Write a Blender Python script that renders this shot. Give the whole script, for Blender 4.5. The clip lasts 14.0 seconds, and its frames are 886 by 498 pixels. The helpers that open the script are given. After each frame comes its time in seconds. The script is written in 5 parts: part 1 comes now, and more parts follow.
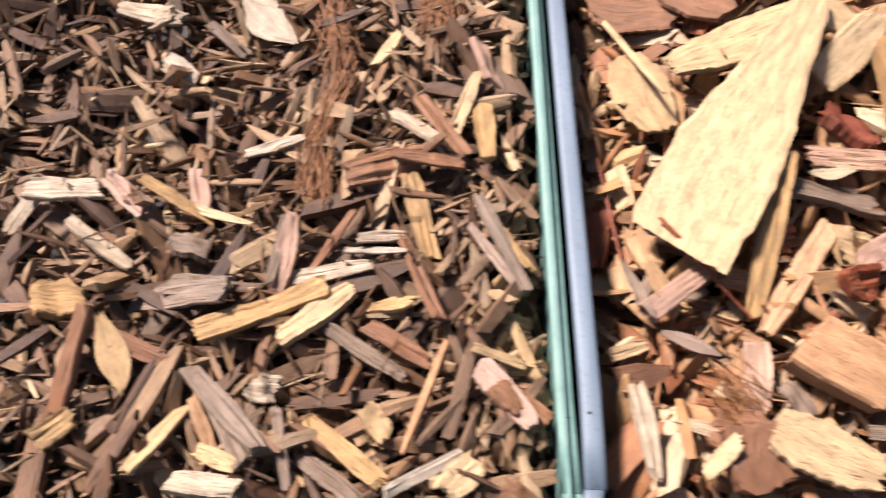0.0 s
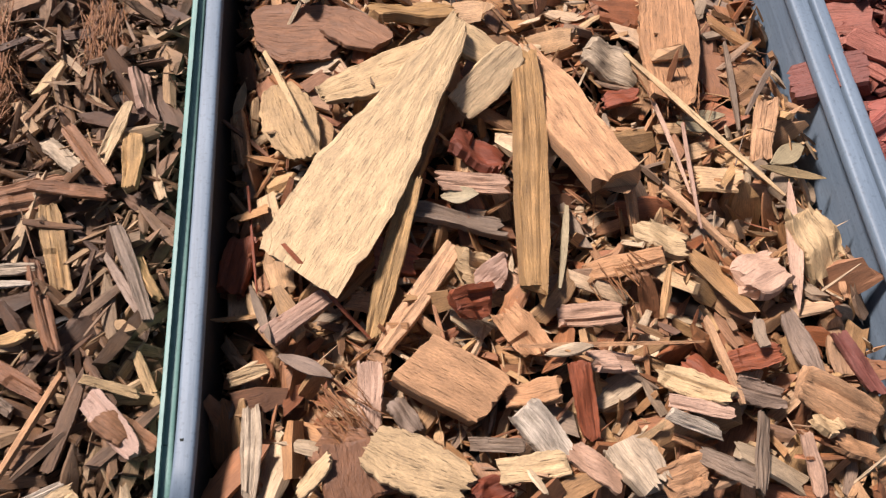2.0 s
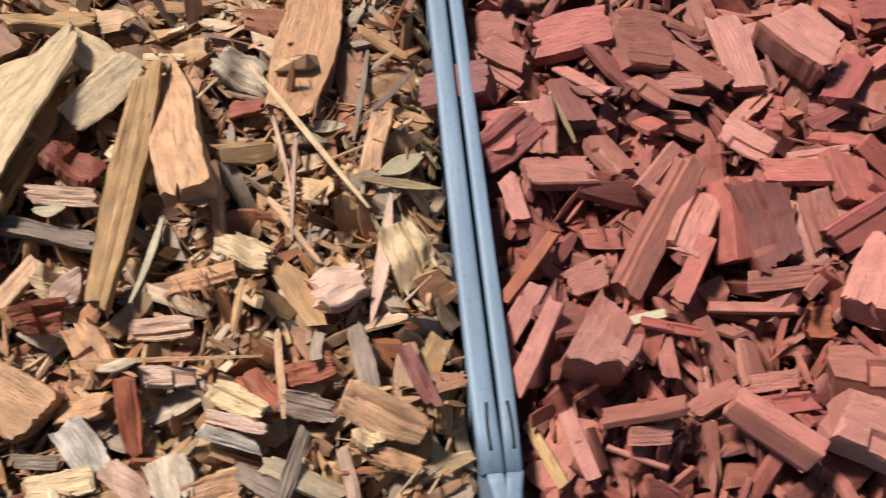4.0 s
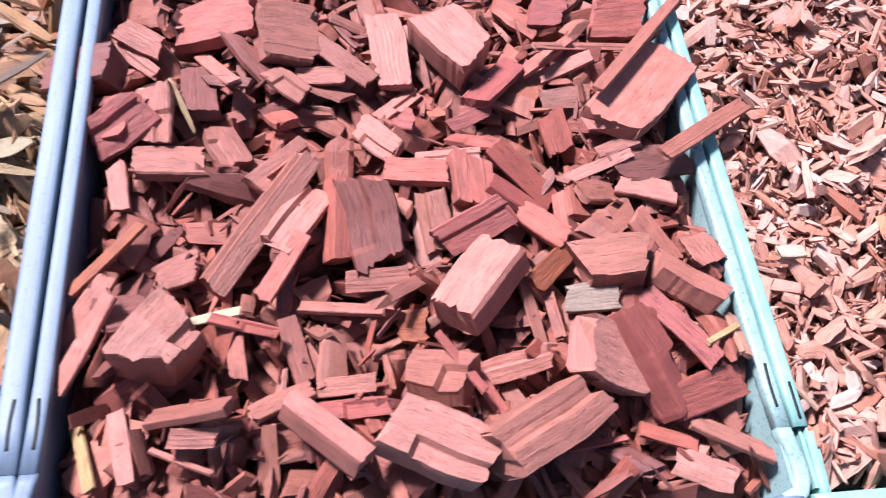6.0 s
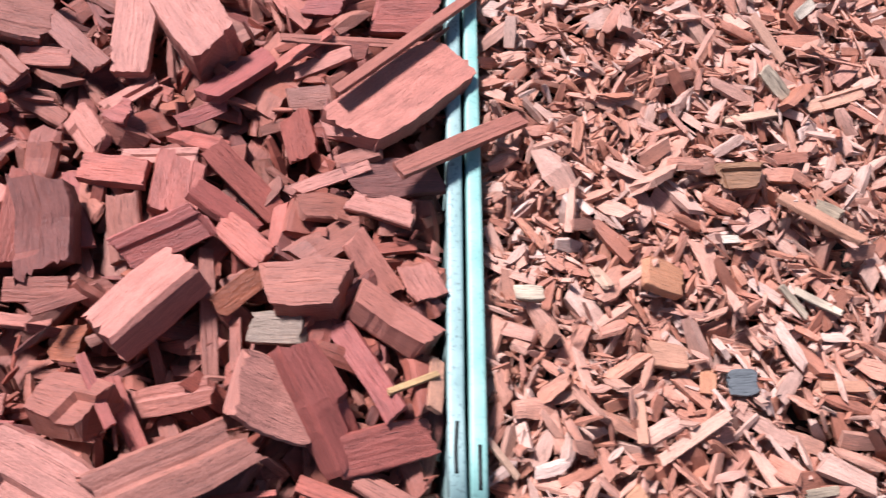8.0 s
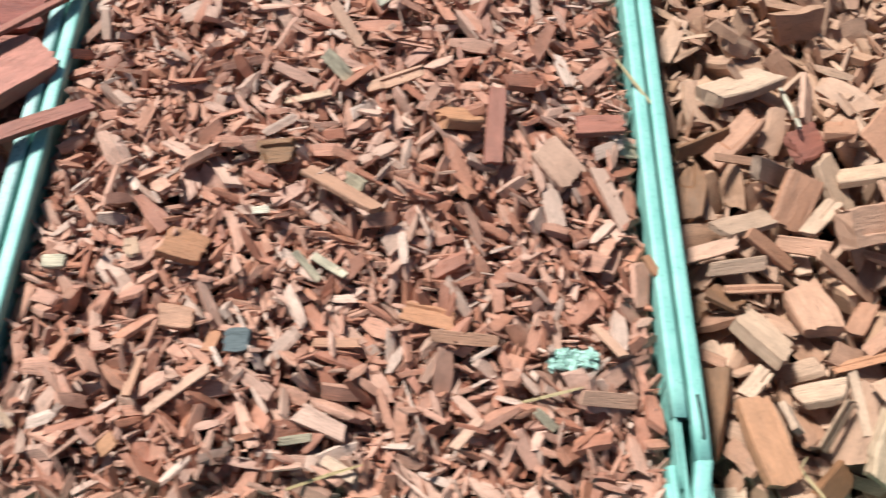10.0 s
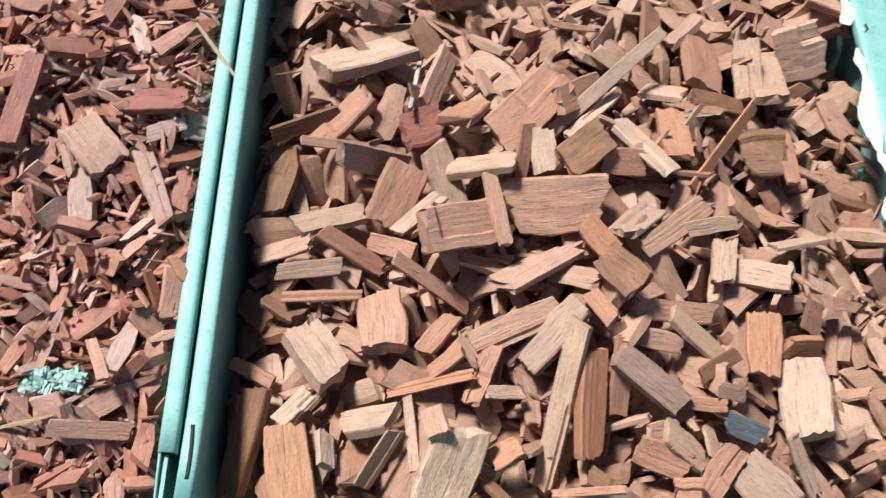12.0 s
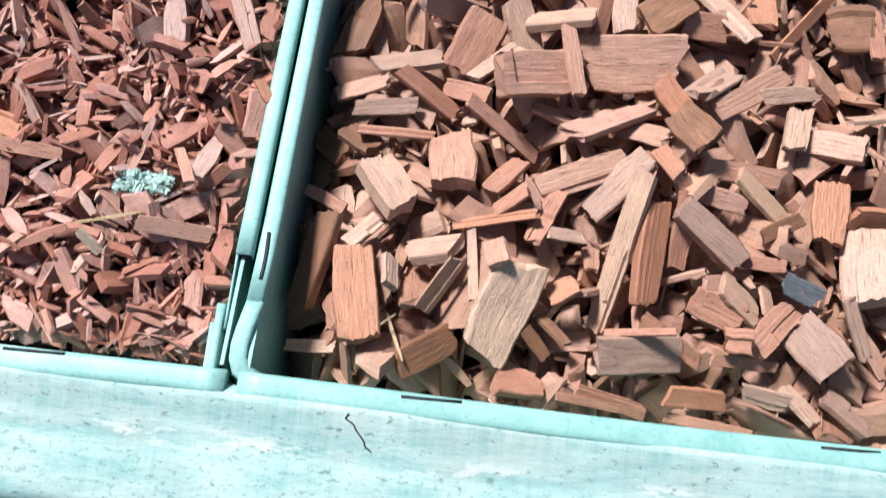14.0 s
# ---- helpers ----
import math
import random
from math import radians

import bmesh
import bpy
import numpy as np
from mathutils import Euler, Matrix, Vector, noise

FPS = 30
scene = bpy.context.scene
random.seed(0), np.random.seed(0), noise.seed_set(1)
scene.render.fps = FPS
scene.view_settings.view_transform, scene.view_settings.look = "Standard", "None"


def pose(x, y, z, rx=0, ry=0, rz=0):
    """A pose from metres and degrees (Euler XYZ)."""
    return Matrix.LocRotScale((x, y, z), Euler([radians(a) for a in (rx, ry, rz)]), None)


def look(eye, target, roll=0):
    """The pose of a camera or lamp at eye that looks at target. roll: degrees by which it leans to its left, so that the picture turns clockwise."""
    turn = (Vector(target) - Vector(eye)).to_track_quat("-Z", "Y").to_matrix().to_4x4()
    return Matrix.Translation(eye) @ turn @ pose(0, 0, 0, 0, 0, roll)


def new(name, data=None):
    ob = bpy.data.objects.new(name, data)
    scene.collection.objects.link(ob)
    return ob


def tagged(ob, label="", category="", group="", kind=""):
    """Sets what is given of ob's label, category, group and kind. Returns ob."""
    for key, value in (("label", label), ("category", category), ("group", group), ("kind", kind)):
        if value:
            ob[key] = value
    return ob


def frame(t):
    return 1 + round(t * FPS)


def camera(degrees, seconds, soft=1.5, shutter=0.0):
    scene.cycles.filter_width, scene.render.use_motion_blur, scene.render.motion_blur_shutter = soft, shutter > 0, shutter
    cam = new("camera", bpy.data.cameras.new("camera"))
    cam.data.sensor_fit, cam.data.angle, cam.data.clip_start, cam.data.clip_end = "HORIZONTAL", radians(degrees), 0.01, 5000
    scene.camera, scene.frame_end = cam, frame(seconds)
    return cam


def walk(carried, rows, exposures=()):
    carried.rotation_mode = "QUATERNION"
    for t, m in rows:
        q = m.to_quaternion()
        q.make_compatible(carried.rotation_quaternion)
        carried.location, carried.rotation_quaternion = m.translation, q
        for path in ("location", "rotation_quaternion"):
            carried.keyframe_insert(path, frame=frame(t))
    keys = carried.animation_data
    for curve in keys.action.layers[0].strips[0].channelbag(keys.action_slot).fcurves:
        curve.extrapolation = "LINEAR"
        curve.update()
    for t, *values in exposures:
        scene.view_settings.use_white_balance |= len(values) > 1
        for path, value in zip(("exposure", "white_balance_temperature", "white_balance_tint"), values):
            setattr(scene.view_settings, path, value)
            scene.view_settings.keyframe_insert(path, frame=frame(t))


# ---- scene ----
cam = camera(54.7, 14.0, soft=1.2, shutter=0.4)
METRES, EYE, TILT, LEAN, TURN = 1.53, 1.25, -62.0, 2.7, 0.0
ROWS = [
    (0.0, 0.0, 0.0, 0.0, -0.0, -0.0, 0.0),
    (0.5, 0.0505, -0.0123, -0.0079, -1.56, 1.29, 0.62),
    (1.0, 0.0867, -0.021, -0.0123, -3.21, 1.84, 0.92),
    (1.5, 0.1, -0.0202, -0.0052, -5.21, 1.43, 1.3),
    (2.0, 0.1057, -0.0137, 0.0032, -6.3, 0.84, 1.64),
    (2.5, 0.1123, -0.0069, 0.0068, -7.77, 0.28, 1.94),
    (3.0, 0.1471, -0.0093, 0.0069, -9.08, 0.24, 2.01),
    (3.5, 0.2266, -0.0256, 0.0061, -6.56, 0.34, 2.36),
    (3.7, 0.2433, -0.0308, 0.0078, -6.86, 0.13, 2.23),
    (5.8, 0.3880, -0.0430, -0.0068, -11.25, 1.70, 0.86),
    (6.0, 0.3992, -0.0385, -0.0062, -11.87, 1.58, 0.31),
    (6.5, 0.4378, -0.0279, 0.0043, -11.05, 0.63, -0.78),
    (7.0, 0.4741, -0.018, 0.0146, -9.55, -0.17, -1.94),
    (7.2, 0.4856, -0.0158, 0.0146, -9.38, -0.01, -2.68),
    (9.3, 0.6637, -0.0515, 0.0166, -4.19, -0.44, -3.90),
    (9.5, 0.6843, -0.057, 0.0163, -4.08, -0.49, -3.82),
    (10.0, 0.7385, -0.0714, 0.014, -5.19, 0.19, -3.15),
    (10.5, 0.7969, -0.0725, 0.0224, -6.43, 0.14, -2.5),
    (11.0, 0.8523, -0.0575, 0.0388, -9.35, -0.53, -2.14),
    (11.5, 0.899, -0.0479, 0.0449, -10.19, -1.46, -2.71),
    (12.0, 0.9104, -0.0375, 0.041, -7.2, -2.57, -4.41),
    (12.5, 0.9078, -0.0325, 0.0365, -4.78, -3.86, -6.54),
    (13.0, 0.9051, -0.0351, 0.0295, -3.82, -4.9, -8.15),
    (13.5, 0.9077, -0.0427, 0.0187, -3.1, -5.7, -8.65),
    (14.0, 0.9122, -0.0511, 0.0047, -2.42, -7.2, -8.42),
]
SUN_UP, SUN_TURN, SUN_POWER, SUN_SIZE, SKY_POWER = 54.0, -48.0, 5.0, 10.0, 0.05
EXPOSURES = ((0.0, 1.0, 7050, 23), (2.0, 0.50, 6980, 21), (3.5, 0.44, 6800, 11), (5.8, 1.16, 5800, 25), (7.2, 1.04, 5870, 26), (9.5, 0.58, 6280, 0), (10.5, 0.80, 5900, -4), (11.5, 0.49, 5950, 0), (12.5, 0.62, 6050, 6), (14.0, 0.68, 5980, 13))
walk(cam, [(t, pose(0, 0, EYE, TILT, LEAN, TURN) @ pose(METRES * x, METRES * y, METRES * z, 90 + pitch, roll, yaw)) for t, x, y, z, yaw, pitch, roll in ROWS],
     exposures=EXPOSURES)

# ---- light: open shade, the bright part of the sky to the far left ----
world = bpy.data.worlds.new("sky")
scene.world = world
world.use_nodes = True
wn = world.node_tree.nodes
sky = wn.new("ShaderNodeTexSky")
sky.sky_type, sky.sun_disc = "NISHITA", False
sky.sun_elevation, sky.sun_rotation = radians(SUN_UP), radians(SUN_TURN)
world.node_tree.links.new(sky.outputs[0], wn["Background"].inputs[0])
wn["Background"].inputs[1].default_value = SKY_POWER
lamp = bpy.data.lights.new("sun", "SUN")
lamp.energy, lamp.angle, lamp.color = SUN_POWER, radians(SUN_SIZE), (1.0, 0.975, 0.94)
sun = new("sun", lamp)
st, su = radians(SUN_TURN), radians(SUN_UP)
to_sun = Vector((math.sin(st) * math.cos(su), math.cos(st) * math.cos(su), math.sin(su)))
sun.matrix_world = look(to_sun * 5, (0, 0, 0))


# ---- materials ----
def nodes_of(name):
    m = bpy.data.materials.new(name)
    m.use_nodes = True
    return m, m.node_tree.nodes, m.node_tree.links, m.node_tree.nodes["Principled BSDF"]


def hexa(h):
    """Linear colour from an everyday hex colour."""
    c = [int(h[i:i + 2], 16) / 255 for i in (0, 2, 4)]
    return tuple(v / 12.92 if v <= 0.04045 else ((v + 0.055) / 1.055) ** 2.4 for v in c) + (1.0,)


def wood_mat(name, tones, grain=1.0, rough=0.56, dirt=0.35, bump=0.6, cast=(1.0, 1.0, 1.08), fibre=1.0):
    """Split wood: one tone a piece out of the ramp, fibre streaks along u, blotches, pores and fine relief."""
    m, n, l, b = nodes_of(name)
    info, geo = n.new("ShaderNodeObjectInfo"), n.new("ShaderNodeNewGeometry")
    add = n.new("ShaderNodeMath"); add.operation = "ADD"
    fr = n.new("ShaderNodeMath"); fr.operation = "FRACT"
    l.new(info.outputs["Random"], add.inputs[0]); l.new(geo.outputs["Random Per Island"], add.inputs[1])
    l.new(add.outputs[0], fr.inputs[0])
    ramp = n.new("ShaderNodeValToRGB")
    ramp.color_ramp.interpolation = "LINEAR"
    el = ramp.color_ramp.elements
    while len(el) < len(tones):
        el.new(0.5)
    for i, h in enumerate(tones):
        el[i].position, el[i].color = i / max(1, len(tones) - 1), tuple(a * b for a, b in zip(hexa(h), cast)) + (1.0,)
    l.new(fr.outputs[0], ramp.inputs[0])
    uv = n.new("ShaderNodeUVMap"); uv.uv_map = "grain"
    mp = n.new("ShaderNodeMapping"); mp.inputs["Scale"].default_value = (40 * grain, 1350 * grain, 1)
    l.new(uv.outputs[0], mp.inputs[0])
    fib = n.new("ShaderNodeTexNoise"); fib.inputs["Scale"].default_value = 1.0; fib.inputs["Detail"].default_value = 6; fib.inputs["Roughness"].default_value = 0.8; fib.inputs["Distortion"].default_value = 0.06
    l.new(mp.outputs[0], fib.inputs["Vector"])
    mp2 = n.new("ShaderNodeMapping"); mp2.inputs["Scale"].default_value = (55, 120, 1)
    l.new(uv.outputs[0], mp2.inputs[0])
    blot = n.new("ShaderNodeTexNoise"); blot.inputs["Scale"].default_value = 1.0; blot.inputs["Detail"].default_value = 4
    l.new(mp2.outputs[0], blot.inputs["Vector"])
    # streaks
    r1 = n.new("ShaderNodeMapRange"); r1.inputs[1].default_value, r1.inputs[2].default_value = 0.3, 0.7
    r1.inputs[3].default_value, r1.inputs[4].default_value = 1 - dirt * fibre, 1 + 0.45 * dirt * fibre
    l.new(fib.outputs[0], r1.inputs[0])
    r2 = n.new("ShaderNodeMapRange"); r2.inputs[1].default_value, r2.inputs[2].default_value = 0.3, 0.7
    r2.inputs[3].default_value, r2.inputs[4].default_value = 1 - 0.7 * dirt, 1 + 0.4 * dirt
    l.new(blot.outputs[0], r2.inputs[0])
    mul = n.new("ShaderNodeMath"); mul.operation = "MULTIPLY"
    l.new(r1.outputs[0], mul.inputs[0]); l.new(r2.outputs[0], mul.inputs[1])
    # dark cracks along the fibre
    mp3 = n.new("ShaderNodeMapping"); mp3.inputs["Scale"].default_value = (26, 820, 1)
    l.new(uv.outputs[0], mp3.inputs[0])
    crk = n.new("ShaderNodeTexNoise"); crk.inputs["Scale"].default_value = 1.0; crk.inputs["Detail"].default_value = 5; crk.inputs["Roughness"].default_value = 0.6; crk.inputs["Distortion"].default_value = 0.06
    l.new(mp3.outputs[0], crk.inputs["Vector"])
    r3 = n.new("ShaderNodeMapRange"); r3.inputs[1].default_value, r3.inputs[2].default_value = 0.30, 0.39
    r3.inputs[3].default_value, r3.inputs[4].default_value = 0.66, 1.0
    l.new(crk.outputs[0], r3.inputs[0])
    mul2 = n.new("ShaderNodeMath"); mul2.operation = "MULTIPLY"
    l.new(mul.outputs[0], mul2.inputs[0]); l.new(r3.outputs[0], mul2.inputs[1])
    # pits and dust
    mp4 = n.new("ShaderNodeMapping"); mp4.inputs["Scale"].default_value = (420, 900, 1)
    l.new(uv.outputs[0], mp4.inputs[0])
    pit = n.new("ShaderNodeTexNoise"); pit.inputs["Scale"].default_value = 1.0; pit.inputs["Detail"].default_value = 4; pit.inputs["Roughness"].default_value = 0.7
    l.new(mp4.outputs[0], pit.inputs["Vector"])
    r4 = n.new("ShaderNodeMapRange"); r4.inputs[1].default_value, r4.inputs[2].default_value = 0.32, 0.62
    r4.inputs[3].default_value, r4.inputs[4].default_value = 0.80, 1.12
    l.new(pit.outputs[0], r4.inputs[0])
    mul4 = n.new("ShaderNodeMath"); mul4.operation = "MULTIPLY"
    l.new(mul2.outputs[0], mul4.inputs[0]); l.new(r4.outputs[0], mul4.inputs[1])
    # short hairline checks along the fibre
    mp5 = n.new("ShaderNodeMapping"); mp5.inputs["Scale"].default_value = (75, 1700, 1)
    l.new(uv.outputs[0], mp5.inputs[0])
    chk = n.new("ShaderNodeTexNoise"); chk.inputs["Scale"].default_value = 1.0; chk.inputs["Detail"].default_value = 2
    l.new(mp5.outputs[0], chk.inputs["Vector"])
    r5 = n.new("ShaderNodeMapRange"); r5.inputs[1].default_value, r5.inputs[2].default_value = 0.32, 0.37
    r5.inputs[3].default_value, r5.inputs[4].default_value = 0.5, 1.0
    l.new(chk.outputs[0], r5.inputs[0])
    mul3 = n.new("ShaderNodeMath"); mul3.operation = "MULTIPLY"
    l.new(mul4.outputs[0], mul3.inputs[0]); l.new(r5.outputs[0], mul3.inputs[1])
    sc = n.new("ShaderNodeVectorMath"); sc.operation = "SCALE"
    l.new(ramp.outputs[0], sc.inputs[0]); l.new(mul3.outputs[0], sc.inputs["Scale"])
    l.new(sc.outputs[0], b.inputs["Base Color"])
    b.inputs["Roughness"].default_value = rough
    b.inputs["Specular IOR Level"].default_value = 0.5
    hs = n.new("ShaderNodeMath"); hs.operation = "MULTIPLY_ADD"
    l.new(fib.outputs[0], hs.inputs[0]); hs.inputs[1].default_value = 0.6; l.new(r3.outputs[0], hs.inputs[2])
    hp = n.new("ShaderNodeMath"); hp.operation = "MULTIPLY_ADD"
    l.new(pit.outputs[0], hp.inputs[0]); hp.inputs[1].default_value = 0.7; l.new(hs.outputs[0], hp.inputs[2])
    hq = n.new("ShaderNodeMath"); hq.operation = "ADD"
    l.new(hp.outputs[0], hq.inputs[0]); l.new(r5.outputs[0], hq.inputs[1])
    bp = n.new("ShaderNodeBump"); bp.inputs["Strength"].default_value = min(1.0, bump * 1.1); bp.inputs["Distance"].default_value = 0.0011
    l.new(hq.outputs[0], bp.inputs["Height"]); l.new(bp.outputs[0], b.inputs["Normal"])
    return m


def paint_mat(name, base, worn, rough=0.4, wear=0.5, streak=(40, 40, 40), under=None, speck=0.62):
    """Painted, dusty sheet or board with worn patches, scratches and speckles."""
    m, n, l, b = nodes_of(name)
    tc = n.new("ShaderNodeTexCoord")
    mp = n.new("ShaderNodeMapping"); mp.inputs["Scale"].default_value = streak
    l.new(tc.outputs["Object"], mp.inputs[0])
    big = n.new("ShaderNodeTexNoise"); big.inputs["Scale"].default_value = 1; big.inputs["Detail"].default_value = 6; big.inputs["Roughness"].default_value = 0.7
    l.new(mp.outputs[0], big.inputs["Vector"])
    ramp = n.new("ShaderNodeValToRGB")
    ramp.color_ramp.elements[0].position, ramp.color_ramp.elements[1].position = 0.5 - 0.3 * wear, 0.5 + 0.25 * wear
    ramp.color_ramp.elements[0].color, ramp.color_ramp.elements[1].color = hexa(base), hexa(worn)
    l.new(big.outputs[0], ramp.inputs[0])
    fine = n.new("ShaderNodeTexNoise"); fine.inputs["Scale"].default_value = 420; fine.inputs["Detail"].default_value = 3
    l.new(tc.outputs["Object"], fine.inputs["Vector"])
    r = n.new("ShaderNodeMapRange"); r.inputs[1].default_value, r.inputs[2].default_value = 0.3, 0.44
    r.inputs[3].default_value, r.inputs[4].default_value = speck, 1.0
    l.new(fine.outputs[0], r.inputs[0])
    sc = n.new("ShaderNodeVectorMath"); sc.operation = "SCALE"
    l.new(ramp.outputs[0], sc.inputs[0]); l.new(r.outputs[0], sc.inputs["Scale"])
    out = sc.outputs[0]
    if under:
        mp2 = n.new("ShaderNodeMapping"); mp2.inputs["Scale"].default_value = (streak[0] * 0.8, streak[1] * 1.3, streak[2])
        l.new(tc.outputs["Object"], mp2.inputs[0])
        ch = n.new("ShaderNodeTexNoise"); ch.inputs["Scale"].default_value = 2.2; ch.inputs["Detail"].default_value = 8; ch.inputs["Roughness"].default_value = 0.75
        l.new(mp2.outputs[0], ch.inputs["Vector"])
        cr = n.new("ShaderNodeMapRange"); cr.inputs[1].default_value, cr.inputs[2].default_value = 0.66, 0.72
        l.new(ch.outputs[0], cr.inputs[0])
        mx = n.new("ShaderNodeMixRGB")
        l.new(cr.outputs[0], mx.inputs[0]); l.new(out, mx.inputs[1]); mx.inputs[2].default_value = hexa(under)
        out = mx.outputs[0]
    l.new(out, b.inputs["Base Color"])
    b.inputs["Roughness"].default_value = rough
    bp = n.new("ShaderNodeBump"); bp.inputs["Strength"].default_value = 0.35; bp.inputs["Distance"].default_value = 0.001
    l.new(big.outputs[0], bp.inputs["Height"]); l.new(bp.outputs[0], b.inputs["Normal"])
    return m


def board_mat():
    """Old teal paint on a board: cream undercoat showing in long rubbed streaks, vertical brush marks, dark flecks."""
    m, n, l, b = nodes_of("board_paint")
    tc = n.new("ShaderNodeTexCoord")

    def tex(scale, detail, lo, hi):
        mp = n.new("ShaderNodeMapping"); mp.inputs["Scale"].default_value = scale
        l.new(tc.outputs["Object"], mp.inputs[0])
        t = n.new("ShaderNodeTexNoise"); t.inputs["Scale"].default_value = 1; t.inputs["Detail"].default_value = detail; t.inputs["Roughness"].default_value = 0.68
        l.new(mp.outputs[0], t.inputs["Vector"])
        r = n.new("ShaderNodeMapRange"); r.inputs[1].default_value, r.inputs[2].default_value = lo, hi
        l.new(t.outputs[0], r.inputs[0])
        return t, r

    def mix(f, a, c):
        x = n.new("ShaderNodeMixRGB")
        l.new(f.outputs[0], x.inputs[0])
        for k, v in ((1, a), (2, c)):
            if isinstance(v, str):
                x.inputs[k].default_value = hexa(v)
            else:
                l.new(v.outputs[0], x.inputs[k])
        return x
    def band(lo, hi, a0, a1):
        """Wear that follows the board's length: rubbed on the crease, pitted on the flat lip."""
        sep = n.new("ShaderNodeSeparateXYZ"); l.new(tc.outputs["Object"], sep.inputs[0])
        r = n.new("ShaderNodeMapRange"); r.inputs[1].default_value, r.inputs[2].default_value = lo - 0.35, hi - 0.35
        r.inputs[3].default_value, r.inputs[4].default_value = a0, a1
        l.new(sep.outputs["Y"], r.inputs[0])
        return r

    def times(p, q):
        x = n.new("ShaderNodeMath"); x.operation = "MULTIPLY"
        l.new(p.outputs[0], x.inputs[0]); l.new(q.outputs[0], x.inputs[1])
        return x
    t0, rub = tex((20, 85, 85), 8, 0.40, 0.62)
    t1, brush = tex((230, 15, 15), 5, 0.38, 0.72)
    t2, fleck = tex((150, 330, 330), 5, 0.60, 0.66)
    t3, patch = tex((16, 30, 30), 4, 0.45, 0.62)
    t4, pits = tex((260, 420, 420), 4, 0.575, 0.62)
    t5, chips = tex((34, 120, 120), 9, 0.54, 0.57)
    c = mix(rub, "80A79F", "A5BFB6")
    c2 = mix(patch, c, "A9B2A6")
    half = n.new("ShaderNodeMixRGB"); half.inputs[0].default_value = 0.5
    l.new(c.outputs[0], half.inputs[1]); l.new(c2.outputs[0], half.inputs[2])
    c3 = mix(times(brush, band(0.018, 0.045, .25, .75)), half, "B4C8BE")
    crest = times(band(0.022, 0.028, 1, 0), band(0.014, 0.020, 0, 1))
    c3 = mix(times(crest, chips), c3, "C2CCC2")
    c4 = mix(fleck, c3, "6A857B")
    c4 = mix(times(pits, band(0.014, 0.021, 0.6, 0.05)), c4, "6A847B")
    l.new(c4.outputs[0], b.inputs["Base Color"])
    b.inputs["Roughness"].default_value = 0.7
    bp = n.new("ShaderNodeBump"); bp.inputs["Strength"].default_value = 0.7; bp.inputs["Distance"].default_value = 0.0015
    hb = n.new("ShaderNodeMath"); hb.operation = "MULTIPLY_ADD"; hb.inputs[1].default_value = 0.3
    l.new(t1.outputs[0], hb.inputs[0]); l.new(t0.outputs[0], hb.inputs[2])
    l.new(hb.outputs[0], bp.inputs["Height"]); l.new(bp.outputs[0], b.inputs["Normal"])
    return m


TEAL = paint_mat("teal_paint", "70A197", "92BBB0", 0.5, 0.8, speck=0.8)
TEAL_DUSTY = paint_mat("dusty_teal_paint", "56807A", "769A92", 0.5, 0.8, speck=0.8)
TEAL_PALE = paint_mat("pale_teal_paint", "76948F", "98B2AC", 0.5, 0.8)
SLATE = paint_mat("blue_grey_paint", "526270", "768796", 0.55, 1.0, streak=(150, 9, 150), speck=0.8)
CREAM = paint_mat("cream_undercoat", "C4C0B0", "D8D4C6", 0.6, 0.8, speck=0.85)
# blotchy brown-black, only for the blue-grey tray's inner left wall
BROWN_BLACK = paint_mat("brown_black_wall_paint", "2E2620", "46403A", 0.8, 1.0, streak=(90, 60, 25), under="1E1813")
BOARD = board_mat()
# near-black: shade inside the rims' openings as colour; also fills the paint cracks
OPENING_DARK = paint_mat("opening_dark", "0C1412", "18201C", 0.7, 1.0)
# near-black fines: the shade deep between the chips is put into their colour
GAP_FINES = wood_mat("gap_shade_fines", ["20140C", "2C1C11", "22160F"], dirt=0.5)

M_DARK = wood_mat("aged_mulch_wood", ["4A3222", "94704E", "5A3C26", "B6946A", "6B4A30", "4E3522", "C8AA80", "7E5838", "8C7054", "563A26"], dirt=0.5)
M_TAN = wood_mat("bark_mix_wood", ["BA905E", "92542F", "D0AE7E", "A86E44", "725038", "C89E68", "9A5C38", "DAC096", "8E7862", "B2804E"], dirt=0.45)
M_RED = wood_mat("red_dyed_wood", ["8C4A3A", "A25843", "7C4238", "AA664E", "92503E", "724036", "A66852", "8E5846", "9C5440", "B07A66"], dirt=0.36)
M_FINE = wood_mat("fine_red_brown_wood", ["B87A5E", "C69278", "AA6C52", "C0866A", "CEA088", "A0644C", "BC7E60", "D2B09A", "AE8068"], rough=0.5, dirt=0.3)
M_BROWN = wood_mat("brown_wood", ["B68A6A", "A4765A", "C09474", "AC8064", "C8A082", "9C6E54", "B88E72", "AE8468"], dirt=0.22)
T_BARK = wood_mat("pale_bark", ["C8A878", "D0B284", "BE9C6C"], grain=0.6, dirt=0.42, bump=1.0, fibre=0.4)
T_YELLOW = wood_mat("yellow_wood", ["BC945C", "C49E6A", "B08650"], dirt=0.45, bump=0.9)
T_ORANGE = wood_mat("orange_wood", ["CA9A6C", "C28E60", "D2A67A"], dirt=0.4, bump=0.9)
T_WHITE = wood_mat("bleached_wood", ["C4B092", "B49E7E", "CCBCA2"], dirt=0.6)
T_GREY = wood_mat("weathered_grey_wood", ["8A7662", "7E6A54", "967F6A"], dirt=0.4)
T_BROWN = wood_mat("dark_brown_wood", ["8E6242", "805638", "986C4A"], dirt=0.4)
